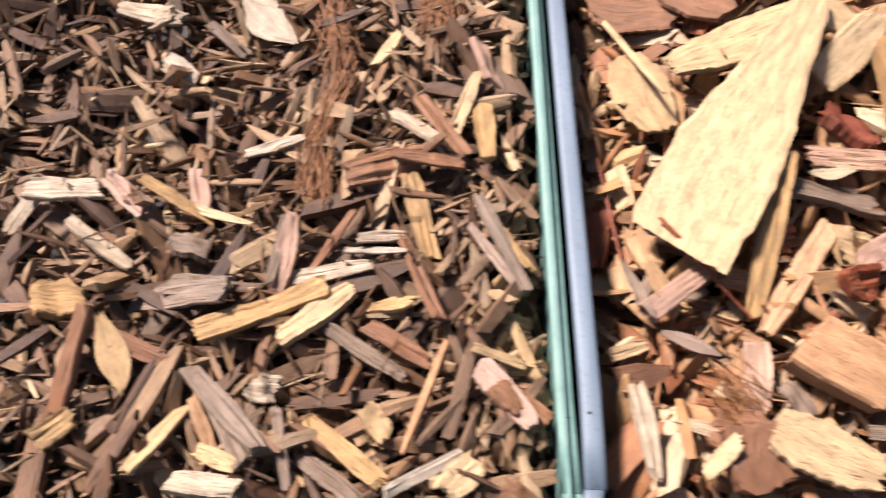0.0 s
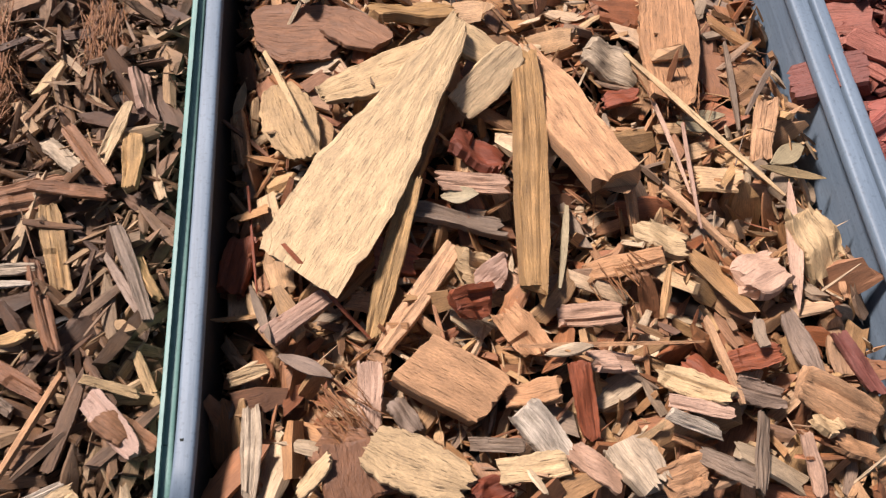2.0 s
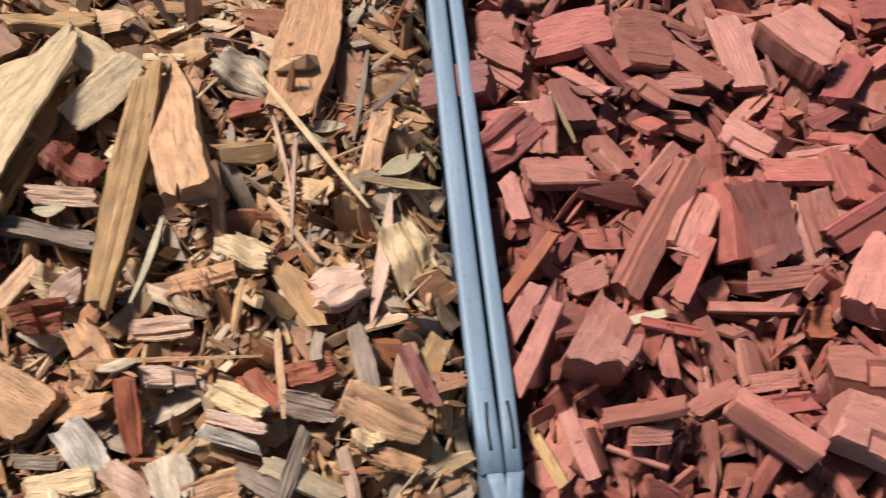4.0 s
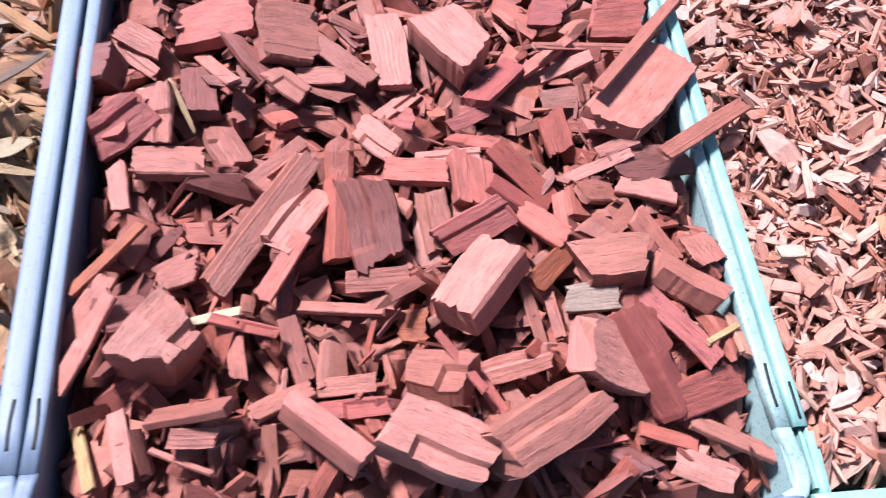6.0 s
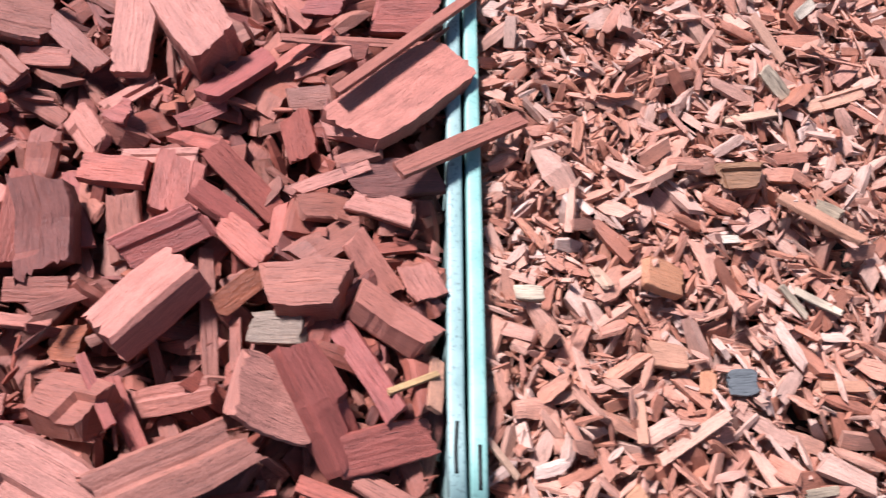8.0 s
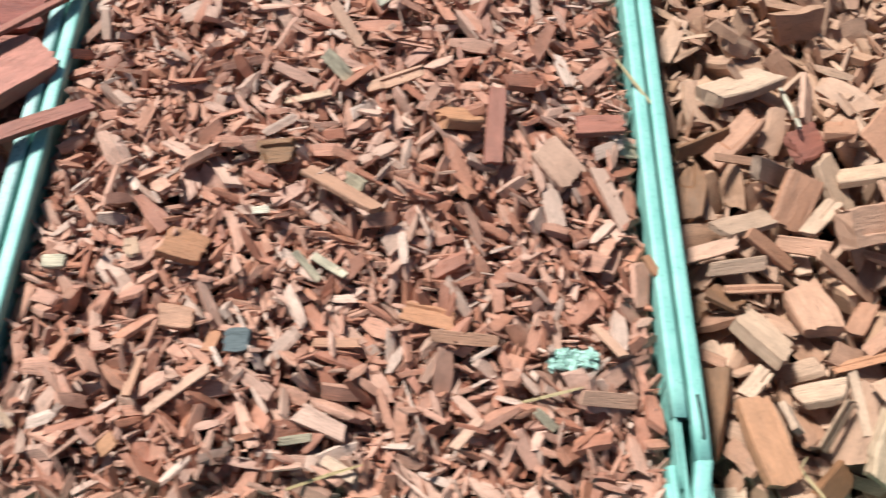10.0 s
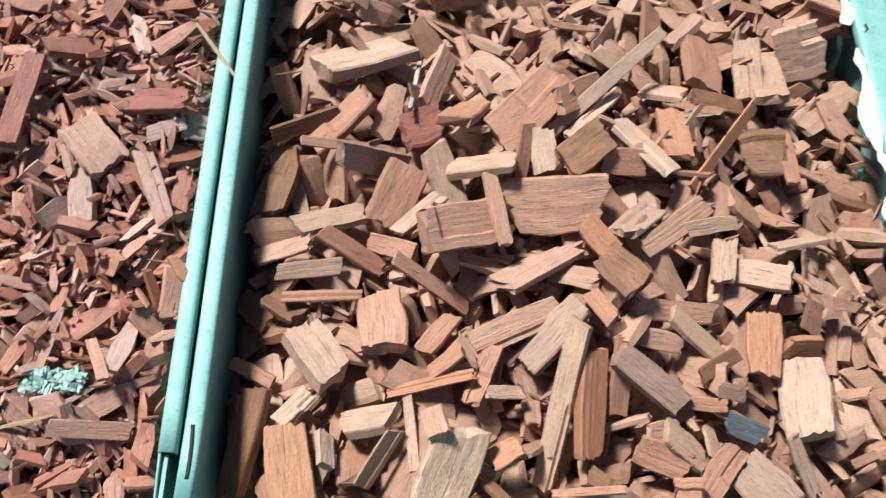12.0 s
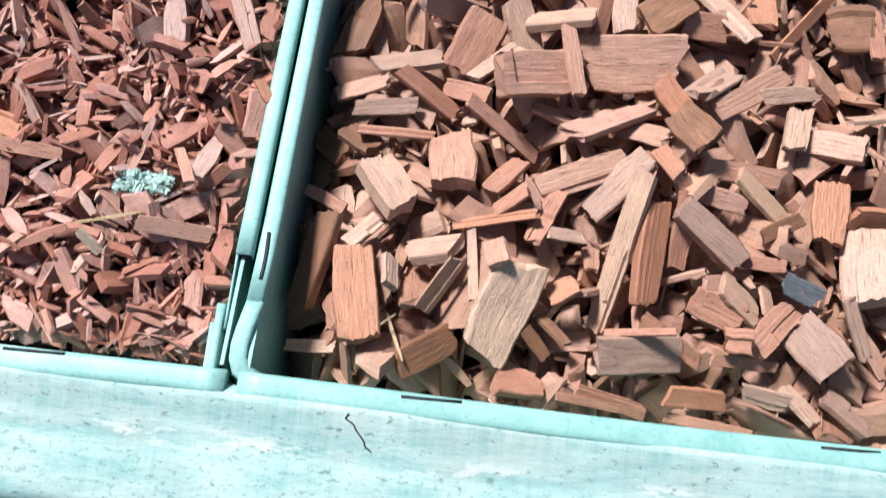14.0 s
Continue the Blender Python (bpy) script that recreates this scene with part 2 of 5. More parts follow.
T_RUST = wood_mat("rust_wood", ["8A4326", "96502E", "7A3820"], dirt=0.4)
T_PINK = wood_mat("pale_pink_wood", ["B2725E", "AA6854", "B87C68"], dirt=0.32)
T_BRICK = wood_mat("brick_red_wood", ["A05444", "AC5E4A", "944C42"], dirt=0.32)
T_MAROON = wood_mat("maroon_wood", ["80483A", "764236", "8A5244"], dirt=0.28)
T_MAUVE = wood_mat("mauve_grey_wood", ["9C604C", "925644", "A46A56"], dirt=0.28)
T_CLAY = wood_mat("clay_wood", ["B68466", "AE7A5C", "BE8E70"], dirt=0.22)
T_SAND = wood_mat("sand_wood", ["C0997A", "C8A488", "B68F70"], dirt=0.26)
T_OBRICK = wood_mat("orange_red_wood", ["B06C58", "B87662", "A8644E"], dirt=0.32)
T_OCLAY = wood_mat("orange_brown_wood", ["B67C58", "BE8660", "AC7250"], dirt=0.22)
T_SANDCLAY = wood_mat("light_brown_wood", ["BE9274", "B6886A", "C69C80"], dirt=0.2)
T_YCLAY = wood_mat("yellow_brown_wood", ["BC9674", "C29E7E", "B28C68"], dirt=0.25)
T_PALE = wood_mat("cream_wood", ["D2AC88", "DAB694"], dirt=0.3)
T_BLUSH = wood_mat("blush_brown_wood", ["C0947A", "B88A6E", "C69C84"], dirt=0.2)
T_GREYCLAY = wood_mat("grey_brown_wood", ["B08E74", "A4826A", "B69680"], dirt=0.22)
T_MINT = wood_mat("mint_flake", ["A6C8B0", "BCD8C4"], dirt=0.3)
T_SLATE = wood_mat("slate_flake", ["5A5E5C", "646866"], dirt=0.3)
T_LEAF = wood_mat("dry_green_leaf", ["9C8E6C", "A89874", "8E8868"], grain=0.6, dirt=0.3, bump=0.2)
T_STRAW = wood_mat("straw", ["C8B084", "B89A68"], dirt=0.2)
T_FIBRE = wood_mat("orange_fibre", ["946034", "805028", "A27040"], dirt=0.4)


# ---- building blocks ----
def part(name, bm, material, parent=None, label=""):
    me = bpy.data.meshes.new(name)
    bm.to_mesh(me); bm.free()
    me.materials.append(material)
    ob = new(name, me)
    if parent:
        ob.parent = parent
    return tagged(ob, label)


def box(bm, x0, y0, z0, x1, y1, z1, bevel=0.0):
    made = bmesh.ops.create_cube(bm, size=1)["verts"]
    for v in made:
        v.co = Vector(((x0 + x1) / 2 + v.co.x * (x1 - x0), (y0 + y1) / 2 + v.co.y * (y1 - y0), (z0 + z1) / 2 + v.co.z * (z1 - z0)))
    if bevel:
        edges = list({e for v in made for e in v.link_edges})
        bmesh.ops.bevel(bm, geom=edges, offset=bevel, segments=2, affect="EDGES")


def sweep(bm, path, ring, closed_ends=True):
    """Sweeps a ring of (side, up) offsets along level points."""
    rows = []
    for i, p in enumerate(path):
        a, c = path[max(0, i - 1)], path[min(len(path) - 1, i + 1)]
        d = (Vector(c) - Vector(a)); d.z = 0; d.normalize()
        side = Vector((d.y, -d.x, 0))
        rows.append([bm.verts.new(Vector(p) + side * s + Vector((0, 0, u))) for s, u in ring])
    k = len(ring)
    for r0, r1 in zip(rows, rows[1:]):
        for j in range(k):
            f = bm.faces.new((r0[j], r0[(j + 1) % k], r1[(j + 1) % k], r1[j]))
            f.smooth = True
    if closed_ends:
        bm.faces.new(rows[0]); bm.faces.new(rows[-1][::-1])


def tube_ring(w, h, k=16, square=0.42):
    """A rolled edge: between a circle and a rounded rectangle."""
    def bow(c):
        return math.copysign(abs(c) ** square, c)
    return [(w * bow(math.cos(2 * math.pi * (i + .5) / k)), h * bow(math.sin(2 * math.pi * (i + .5) / k))) for i in range(k)]


# ---- pieces of wood ----
def piece(rng, L, W, T, fine=1, w0=0.8, w1=0.8, skew=0.3, rag=0.1, bend=0.0, cup=0.0, wob=0.08, torn=0.0, split=0.0, ridge=0.0, prof=None):
    """A split piece along x: verts (n,3), quads and caps, uv. w0, w1: width at the ends; skew: slanted cuts; rag: torn ends.
    split: chance that a layer has broken off along the fibre; ridge: height of the fibres; prof: widths along the length."""
    large = fine == 2 and L * W > 0.0016 and T < 0.008
    nl = (3, 5, 12)[fine] if not torn else (30 if large else 18)
    if fine == 0:
        ring = np.array([(-.5, -.4), (.45, -.5), (.5, .42), (-.42, .5)])
    elif fine == 1:
        ring = np.array([(-.5, -.32), (-.3, -.5), (.32, -.5), (.5, -.3), (.48, .34), (.2, .5), (-.22, .47), (-.48, .36)])
    else:
        cols = 27 if large else 15 if torn else 9
        xs = np.linspace(-.47, .47, cols)
        ring = np.array([(-.5, -.3)] + [(x, -.5) for x in xs[1:-1:2]] + [(.5, -.3), (.5, .36)] + [(x, .5) for x in xs[::-1]] + [(-.5, .36)])
    k = len(ring)
    ring = ring + rng.normal(0, 0.05 if fine < 2 else 0.012, ring.shape) * (1, 1 if fine < 2 else min(1.0, 0.004 / T))
    s = np.linspace(0, 1, nl)
    far = abs(2 * s - 1) ** 1.8
    width = 1 - np.where(s < .5, 1 - w0, 1 - w1) * far
    if prof:
        width = np.interp(s, np.linspace(0, 1, len(prof)), prof)
    if fine == 2:
        width = width * (1 + np.interp(s, (0, .3, .65, 1), rng.normal(0, wob, 4)))
    else:
        width = width * (1 + rng.normal(0, wob, nl))
    thick = 1 + (rng.normal(0, 0.10, nl) if fine < 2 else np.interp(s, (0, .5, 1), rng.normal(0, 0.10, 3)))
    if fine < 2 or not torn:
        thick[0] *= 0.75; thick[-1] *= 0.7
    y = ring[None, :, 0] * width[:, None] * W
    z = ring[None, :, 1] * thick[:, None] * T
    x = np.repeat(((s - .5) * L)[:, None], k, 1)
    x = x + skew * y * np.where(abs(s - .5) > .3, 1, .3)[:, None] * np.where(s > .5, 1, rng.choice([-1, 1]))[:, None]
    for row in (0, -1):
        if fine == 2:
            slow = np.interp(ring[:, 0], (-.5, -.25, 0.05, .3, .5), rng.normal(0, .7 * rag * W, 5)) + rng.normal(0, .55 * rag * W, k)
            x[row] += slow; x[1 if row == 0 else -2] += 0.3 * slow
        else:
            x[row] += rng.normal(0, rag * W, k)
    top = ring[:, 1] > .3
    if fine == 2 and ridge:
        # every fibre has its own height, and frays along the way
        amp = ridge * min(1.0, W / 0.03)
        lines = rng.normal(0, .5 * amp, k)[None, :] + np.array([np.interp(s, np.linspace(0, 1, 8), rng.normal(0, amp, 8)) for _ in range(k)]).T
        z = z + np.where(top[None, :], np.clip(lines, -.4 * T, .4 * T), 0)
    if fine == 2 and rng.random() < split:
        at, side_, deep, s0 = rng.uniform(-.3, .35), rng.choice([-1, 1]), min(rng.uniform(.2, .5) * T, .004), rng.uniform(-.2, .6)
        gone = (side_ * (ring[:, 0] - at) > 0) & top
        z = z - np.where(gone[None, :] & (s > s0)[:, None], deep, 0)
        x[-1, gone] -= rng.uniform(.0, .10) * L
    z = z + cup * (y / max(W, 1e-6)) ** 2 * W + bend * (x / L) ** 2 * L
    if fine:
        y = y + np.interp(s, (0, .33, .66, 1), rng.normal(0, 0.018 * W, 4))[:, None] + bend * 0.8 * (x / L) ** 2 * L * rng.uniform(-1, 1)
    if torn:
        for sign in (-1, 1):
            edge = sign * ring[:, 0] > .35
            tear = np.cumsum(rng.normal(0, torn * W, nl)); tear -= np.linspace(tear[0], tear[-1], nl)
            y[:, edge] += (.7 * tear + rng.normal(0, .9 * torn * W, nl))[:, None]
        if torn > .012:
            # crumpled across, with strips that stand proud over part of the length
            z = z + min(0.05 * W, 0.0016) * np.sin(3 * y / W + 7 * x / L + rng.uniform(0, 6))
            for _ in range(7):
                mid, span, col = rng.uniform(0, 1), rng.uniform(.1, .4), rng.uniform(-.45, .45)
                bump_ = np.exp(-((s - mid) / span) ** 2)[:, None] * np.exp(-((ring[:, 0] - col) / .09) ** 2)[None, :]
                z = z + np.where(top[None, :], bump_, 0) * rng.uniform(-.7, .7) * min(T * .45, 0.0026)
    co = np.stack([x, y, z], -1).reshape(-1, 3)
    a = np.arange(nl - 1)[:, None] * k + np.arange(k)[None, :]
    b = np.arange(nl - 1)[:, None] * k + (np.arange(k)[None, :] + 1) % k
    quads = np.stack([a, a + k, b + k, b], -1).reshape(-1, 4)
    off = rng.uniform(0, 9, 2)
    per = np.concatenate([[0], np.cumsum(np.hypot(*(np.diff(ring * (W, T), axis=0).T)))])
    uv = np.stack([np.repeat((s * L)[:, None], k, 1), np.repeat(per[None, :], nl, 0)], -1).reshape(-1, 2) + off
    return co, quads, k, uv


def rot(yaw, pitch, roll):
    return np.array(Euler((roll, pitch, yaw)).to_matrix())


class Pile:
    """Loose pieces dropped one by one onto what already lies there, inside a tray."""

    def __init__(self, x0, x1, y0, y1, surface, depth, seed):
        self.c = 0.002
        self.x0, self.y0 = x0, y0
        self.nx, self.ny = int((x1 - x0) / self.c), int((y1 - y0) / self.c)
        gx, gy = np.meshgrid(x0 + (np.arange(self.nx) + .5) * self.c, y0 + (np.arange(self.ny) + .5) * self.c, indexing="ij")
        self.target = surface(gx, gy)
        self.h = self.target - depth
        self.rng = np.random.default_rng(seed)
        self.got = []

    def lowest(self, tries=6, y_lo=None, y_hi=None):
        best = None
        for _ in range(tries):
            i, j = self.rng.integers(2, self.nx - 2), self.rng.integers(2, self.ny - 2)
            d = self.target[i, j] - self.h[i, j]
            if best is None or d > best[0]:
                best = (d, self.x0 + i * self.c, self.y0 + j * self.c)
        return best

    lean = 0.44

    def drop(self, x, y, yaw, shape, L, W, T, tip=0.0, side=0.0, steep=0.9, keep=False, mat=None, lift=0.0, bound=True):
        """Lays one piece at (x, y) on the pile, tilted as the pile under it is, and by tip and side besides."""
        cy, sy = abs(math.cos(yaw)), abs(math.sin(yaw))
        hx, hy = (L * cy + W * sy) / 2, (L * sy + W * cy) / 2
        i0, i1 = max(0, int((x - hx - self.x0) / self.c)), min(self.nx, int((x + hx - self.x0) / self.c) + 1)
        j0, j1 = max(0, int((y - hy - self.y0) / self.c)), min(self.ny, int((y + hy - self.y0) / self.c) + 1)
        if i1 - i0 < 2 or j1 - j0 < 2:
            return None
        gx = self.x0 + (np.arange(i0, i1) + .5) * self.c - x
        gy = self.y0 + (np.arange(j0, j1) + .5) * self.c - y
        GX, GY = np.meshgrid(gx, gy, indexing="ij")
        u = GX * math.cos(yaw) + GY * math.sin(yaw)
        v = -GX * math.sin(yaw) + GY * math.cos(yaw)
        inside = (abs(u) <= L / 2) & (abs(v) <= max(W / 2, self.c))
        if inside.sum() < 3:
            inside = np.ones_like(u, bool)
        hh = self.h[i0:i1, j0:j1]
        uu, vv, zz = u[inside], v[inside], hh[inside]
        A = np.stack([uu, vv, np.ones_like(uu)], -1)
        reg = np.diag([L * L * .02 * len(uu) + 1e-9, W * W * .02 * len(uu) + 1e-9, 1e-9])
        a, b, c0 = np.linalg.solve(A.T @ A + reg, A.T @ zz)
        a = float(np.clip(a * .8, -steep, steep)) + tip
        b = float(np.clip(b * .8, -steep, steep)) + side
        if keep and abs(side) < .6:
            a, b = float(np.clip(a, -self.lean, self.lean)), float(np.clip(b, -self.lean, self.lean))
        base = np.percentile(zz - a * uu - b * vv, 78)
        zc = base + T * .5 + lift
        if keep:
            aim = float(self.target[min(max(int((x - self.x0) / self.c), 0), self.nx - 1), min(max(int((y - self.y0) / self.c), 0), self.ny - 1)])
            zc = min(max(zc, aim - 0.002 + lift), aim + 0.014 + lift)
        else:
            i, j = min(max(int((x - self.x0) / self.c), 0), self.nx - 1), min(max(int((y - self.y0) / self.c), 0), self.ny - 1)
            crest = zc + abs(a) * L * .4 + abs(b) * W * .4
            zc -= min(max(crest - float(self.target[i, j]) - .016, 0), .012)
        top = zc + a * u + b * v + T * .5
        hh[inside] = np.maximum(hh[inside], top[inside])
        R = rot(yaw, 0, 0) @ rot(0, -math.atan(a), 0) @ rot(0, 0, math.atan(b))
        co, quads, k, uv = shape
        co = co @ R.T + (x, y, zc)
        if bound:
            lo, hi = co.min(0), co.max(0)
            for a_, (m0, m1) in enumerate(((self.x0, self.x0 + self.nx * self.c), (self.y0, self.y0 + self.ny * self.c + 0.03))):
                over_lo, over_hi = max(0, m0 - lo[a_]), max(0, hi[a_] - m1)
                if over_lo and not over_hi:
                    co[:, a_] += over_lo
                elif over_hi and not over_lo:
                    co[:, a_] -= over_hi
        self.got.append((co, quads, k, uv, keep, mat, tuple(co.mean(0))))
        return zc

    def fill(self, n, make, upright=0.12, reach=0.004):
        for _ in range(n):
            d, x, y = self.lowest()
            if d < -reach:
                continue
            L, W, T, shape = make(self.rng)
            up = self.rng.random() < upright
            tip = self.rng.normal(0, .75) if up else self.rng.normal(0, .12)
            side = self.rng.normal(0, 1.2) if up else self.rng.normal(0, .12)
            self.drop(x, y, self.rng.uniform(0, math.pi), shape, L, W, T, tip, side)


def wood_object(name, items, material, smooth=False):
    """One mesh out of laid pieces."""
    me = bpy.data.meshes.new(name)
    vs, faces, uvs, n = [], [], [], 0
    for co, quads, k, uv, *_ in items:
        vs.append(co)
        q = (quads + n)
        caps = [list(range(n, n + k)), list(range(n + len(co) - 1, n + len(co) - k - 1, -1))]
        faces.extend(q.tolist()); faces.extend(caps)
        uvs.append(uv[quads.ravel()])
        uvs.append(uv[np.arange(k)][:, ::1] * (1, 1)); uvs.append(uv[np.arange(len(co) - 1, len(co) - k - 1, -1)])
        n += len(co)
    me.from_pydata(np.concatenate(vs).tolist(), [], faces)
    layer = me.uv_layers.new(name="grain")
    layer.data.foreach_set("uv", np.concatenate(uvs).astype(np.float32).ravel())
    me.materials.append(material)
    me.update()
    return new(name, me)


def loose(item, name, material, label, category, group):
    """A single piece as a thing of its own, its origin in its middle."""
    co, quads, k, uv, _, _, at = item
    ob = wood_object(name, [(co - at, quads, k, uv)], material)
    ob.location = at
    return tagged(ob, label, category, group)
# ---- trays ----
RIM = 0.825          # height of the rims
FRONT, BACK = 0.053, 0.660
FLOOR = 0.690
SPLITS = (-0.405, 0.0485, 0.474, 0.887, 1.3065, 1.752, 2.170)


def tray(x0, x1, paint, label, right_cut=False, left_cut=False, right_paint=None, drop=0.0, wide=0.0, left_wide=0.0, left_wall=None):
    """An open sheet tray: floor, four walls that lean outwards, a rolled rim a side."""
    t = tagged(new("tray"), label, "tray", "row of trays")
    t.location = ((x0 + x1) / 2, (FRONT + BACK) / 2, FLOOR)
    o = Vector(t.location)
    g, lean, r = 0.0012, 0.011, 0.0047
    xa, xb, ya, yb = x0 + g, x1 - g, FRONT, BACK

    def add(name, bm, lab="", paint=paint, parent=t):
        for v in bm.verts:
            v.co -= o
        bmesh.ops.recalc_face_normals(bm, faces=bm.faces)
        return part(name, bm, paint, parent, lab)
    bm = bmesh.new(); box(bm, xa + lean, ya + lean, FLOOR, xb - lean, yb - lean, FLOOR + 0.003); add("tray_floor", bm)
    wall = [(-0.0012, 0), (0.0012, 0), (0.0012, RIM - FLOOR - 0.004), (-0.0012, RIM - FLOOR - 0.004)]
    for nx, ny in ((xa, 0), (xb, 0), (0, ya), (0, yb)):
        bm = bmesh.new()
        if nx:
            s = lean if nx == xa else -lean
            low, high = nx + s, nx + s * 0.6
            pts = [(low, ya + lean, FLOOR), (low, yb - lean, FLOOR), (high, yb - lean * .45, RIM - .004), (high, ya + lean * .45, RIM - .004)]
            out = Vector((0.002 if s > 0 else -0.002, 0, 0))
        else:
            s = lean if ny == ya else -lean
            low, high = ny + s, ny + s * 0.15
            pts = [(xa + lean, low, FLOOR), (xb - lean, low, FLOOR), (xb - lean * .45, high, RIM - .004), (xa + lean * .45, high, RIM - .004)]
            out = Vector((0, 0.002 if s > 0 else -0.002, 0))
        a = [bm.verts.new(Vector(p)) for p in pts]
        b = [bm.verts.new(Vector(p) - out) for p in pts]
        bm.faces.new(a); bm.faces.new(b[::-1])
        for i in range(4):
            bm.faces.new((a[i], a[(i + 1) % 4], b[(i + 1) % 4], b[i]))
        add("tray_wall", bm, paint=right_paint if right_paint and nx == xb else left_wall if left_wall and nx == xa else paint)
    ring = tube_ring(r, r * 0.95)
    zc = RIM - r * 0.95
    for x, cut in ((xa + r + left_wide, left_cut), (xb - r - wide, right_cut)):
        s = 1 if x < (xa + xb) / 2 else -1
        zc = RIM - r * 0.95 - (drop if s < 0 else 0)
        hue = right_paint if right_paint and s < 0 else paint
        bm = bmesh.new()
        y_end = 0.092 if s > 0 or not cut else 0.117
        path = [(x + 0.0006 * math.sin(9 * y + x * 7) - (s * .0012 * max(0, (.13 - y) / .037) if not cut else 0), y, zc + 0.0005 * math.sin(14 * y + x)) for y in np.linspace(y_end, BACK - 0.008, 24)]
        sweep(bm, path, tube_ring(r + (wide if s < 0 else left_wide), r * 0.95))
        rim = add("rim", bm, paint=hue)
        if cut:
            # a solid near-black plug paints the shade inside the open roll
            bm = bmesh.new()
            sweep(bm, [(x, y_end - 0.0006, zc), (x, y_end + 0.004, zc)], tube_ring(r * .78, r * .74))
            add("rim_hole", bm, "open end of the rolled rim, its inner shade painted near-black", OPENING_DARK, rim)
            if s > 0:
                # solid near-black bar, painted shade of a slot
                bm = bmesh.new()
                sweep(bm, [(x + .0008, y, zc + 0.0036) for y in (0.096, 0.102, 0.110, 0.119)], [(-.0010, -.002), (.0010, -.002), (.0010, .0013), (-.0010, .0013)])
                add("slot", bm, "narrow slot in the rim, its inner shade painted near-black", OPENING_DARK, rim)
            # below the cut one side of the roll goes on as a thin lip
            bm = bmesh.new()
            sweep(bm, [(x + s * (r * .80 - q * .0004), y_end - q * 0.040, zc - .001 - q * .004) for q in np.linspace(0, 1, 6)], tube_ring(0.0008, 0.0045))
            add("lip", bm, "thin torn edge of the cut rim", paint, rim)
            # a folded stub that stands in the corner
            bm = bmesh.new()
            sweep(bm, [(x + s * (0.0075 - 0.0012 * q), 0.090 - q * 0.039, zc - 0.006 - .001 * q) for q in np.linspace(0, 1, 6)], tube_ring(0.0026, 0.0060))
            sweep(bm, [(x + s * (0.0098 - 0.0012 * q), 0.080 - q * 0.030, zc - 0.008 - .001 * q) for q in np.linspace(0, 1, 5)], tube_ring(0.0024, 0.0060))
            add("stub", bm, "bent stub of the cut rim in the corner")
        else:
            # the rim leans out, kinks at its slot and curls inwards into the front corner
            bm = bmesh.new()
            bends = ((0.093, -.0012, 0), (0.086, -.0026, -.0004), (0.077, -.0044, -.001), (0.069, -.0054, -.0016), (0.062, -.0050, -.0022), (0.0570, -.0030, -.0032), (0.0540, .0010, -.0046), (0.0525, .0062, -.0064))
            sweep(bm, [(x + s * dx, y, zc + dz) for y, dx, dz in bends], tube_ring(0.0048, 0.0047))
            add("rim", bm, paint=hue)
            # the slot is a solid bar with its shade painted on
            bm = bmesh.new()
            sweep(bm, [(x + s * (0.001 * math.cos((y - 0.115) * 90) - .0012), y, zc + 0.0036) for y in (0.104, 0.107, 0.112, 0.119, 0.127, 0.131)], [(-.0010, -.002), (.0010, -.002), (.0010, .0013), (-.0010, .0013)])
            add("slot", bm, "narrow slot in the rim, its inner shade painted near-black", OPENING_DARK, rim)
    bm = bmesh.new()
    sweep(bm, [(x, FRONT - 0.0042 + 0.0006 * math.sin(20 * x), RIM - 0.0076 + 0.0004 * math.sin(31 * x)) for x in np.linspace(xa + 0.002, xb - 0.002, 40)], tube_ring(0.0068, 0.0046, 20, .55))
    rim = add("rim", bm)
    for q in (0.085, 0.302):
        # front slots likewise: near-black bars in place of shaded openings
        bm = bmesh.new()
        sweep(bm, [(xa + q + d, FRONT - 0.0004 + 0.0003 * i, RIM - 0.0042) for i, d in enumerate((0, 0.011, 0.022, 0.031))], [(-.0008, -.002), (.0008, -.002), (.0008, .0012), (-.0008, .0012)])
        add("slot", bm, "narrow slot in the rim, its inner shade painted near-black", OPENING_DARK, rim)
    bm = bmesh.new()
    sweep(bm, [(x, BACK, RIM - r) for x in np.linspace(xa + 0.006, xb - 0.006, 12)], ring)
    add("rim", bm)
    return t


tray(SPLITS[0], SPLITS[1], TEAL_DUSTY, "dusty pale teal metal tray with rolled rims, full of aged mulch", drop=0.009)
tray(SPLITS[1], SPLITS[2], SLATE, "blue-grey painted metal tray with rolled rims, full of bark mix", wide=0.002, left_wide=0.0008, left_wall=BROWN_BLACK)
tray(SPLITS[2], SPLITS[3], SLATE, "blue-grey metal tray full of large red chips", right_paint=TEAL_PALE)
tray(SPLITS[3], SPLITS[4], TEAL, "teal metal tray with cut rim ends, full of fine mulch", right_cut=True, left_cut=True)
brown_tray = tray(SPLITS[4], SPLITS[5], TEAL, "teal painted metal tray full of brown wood chips", wide=0.009)


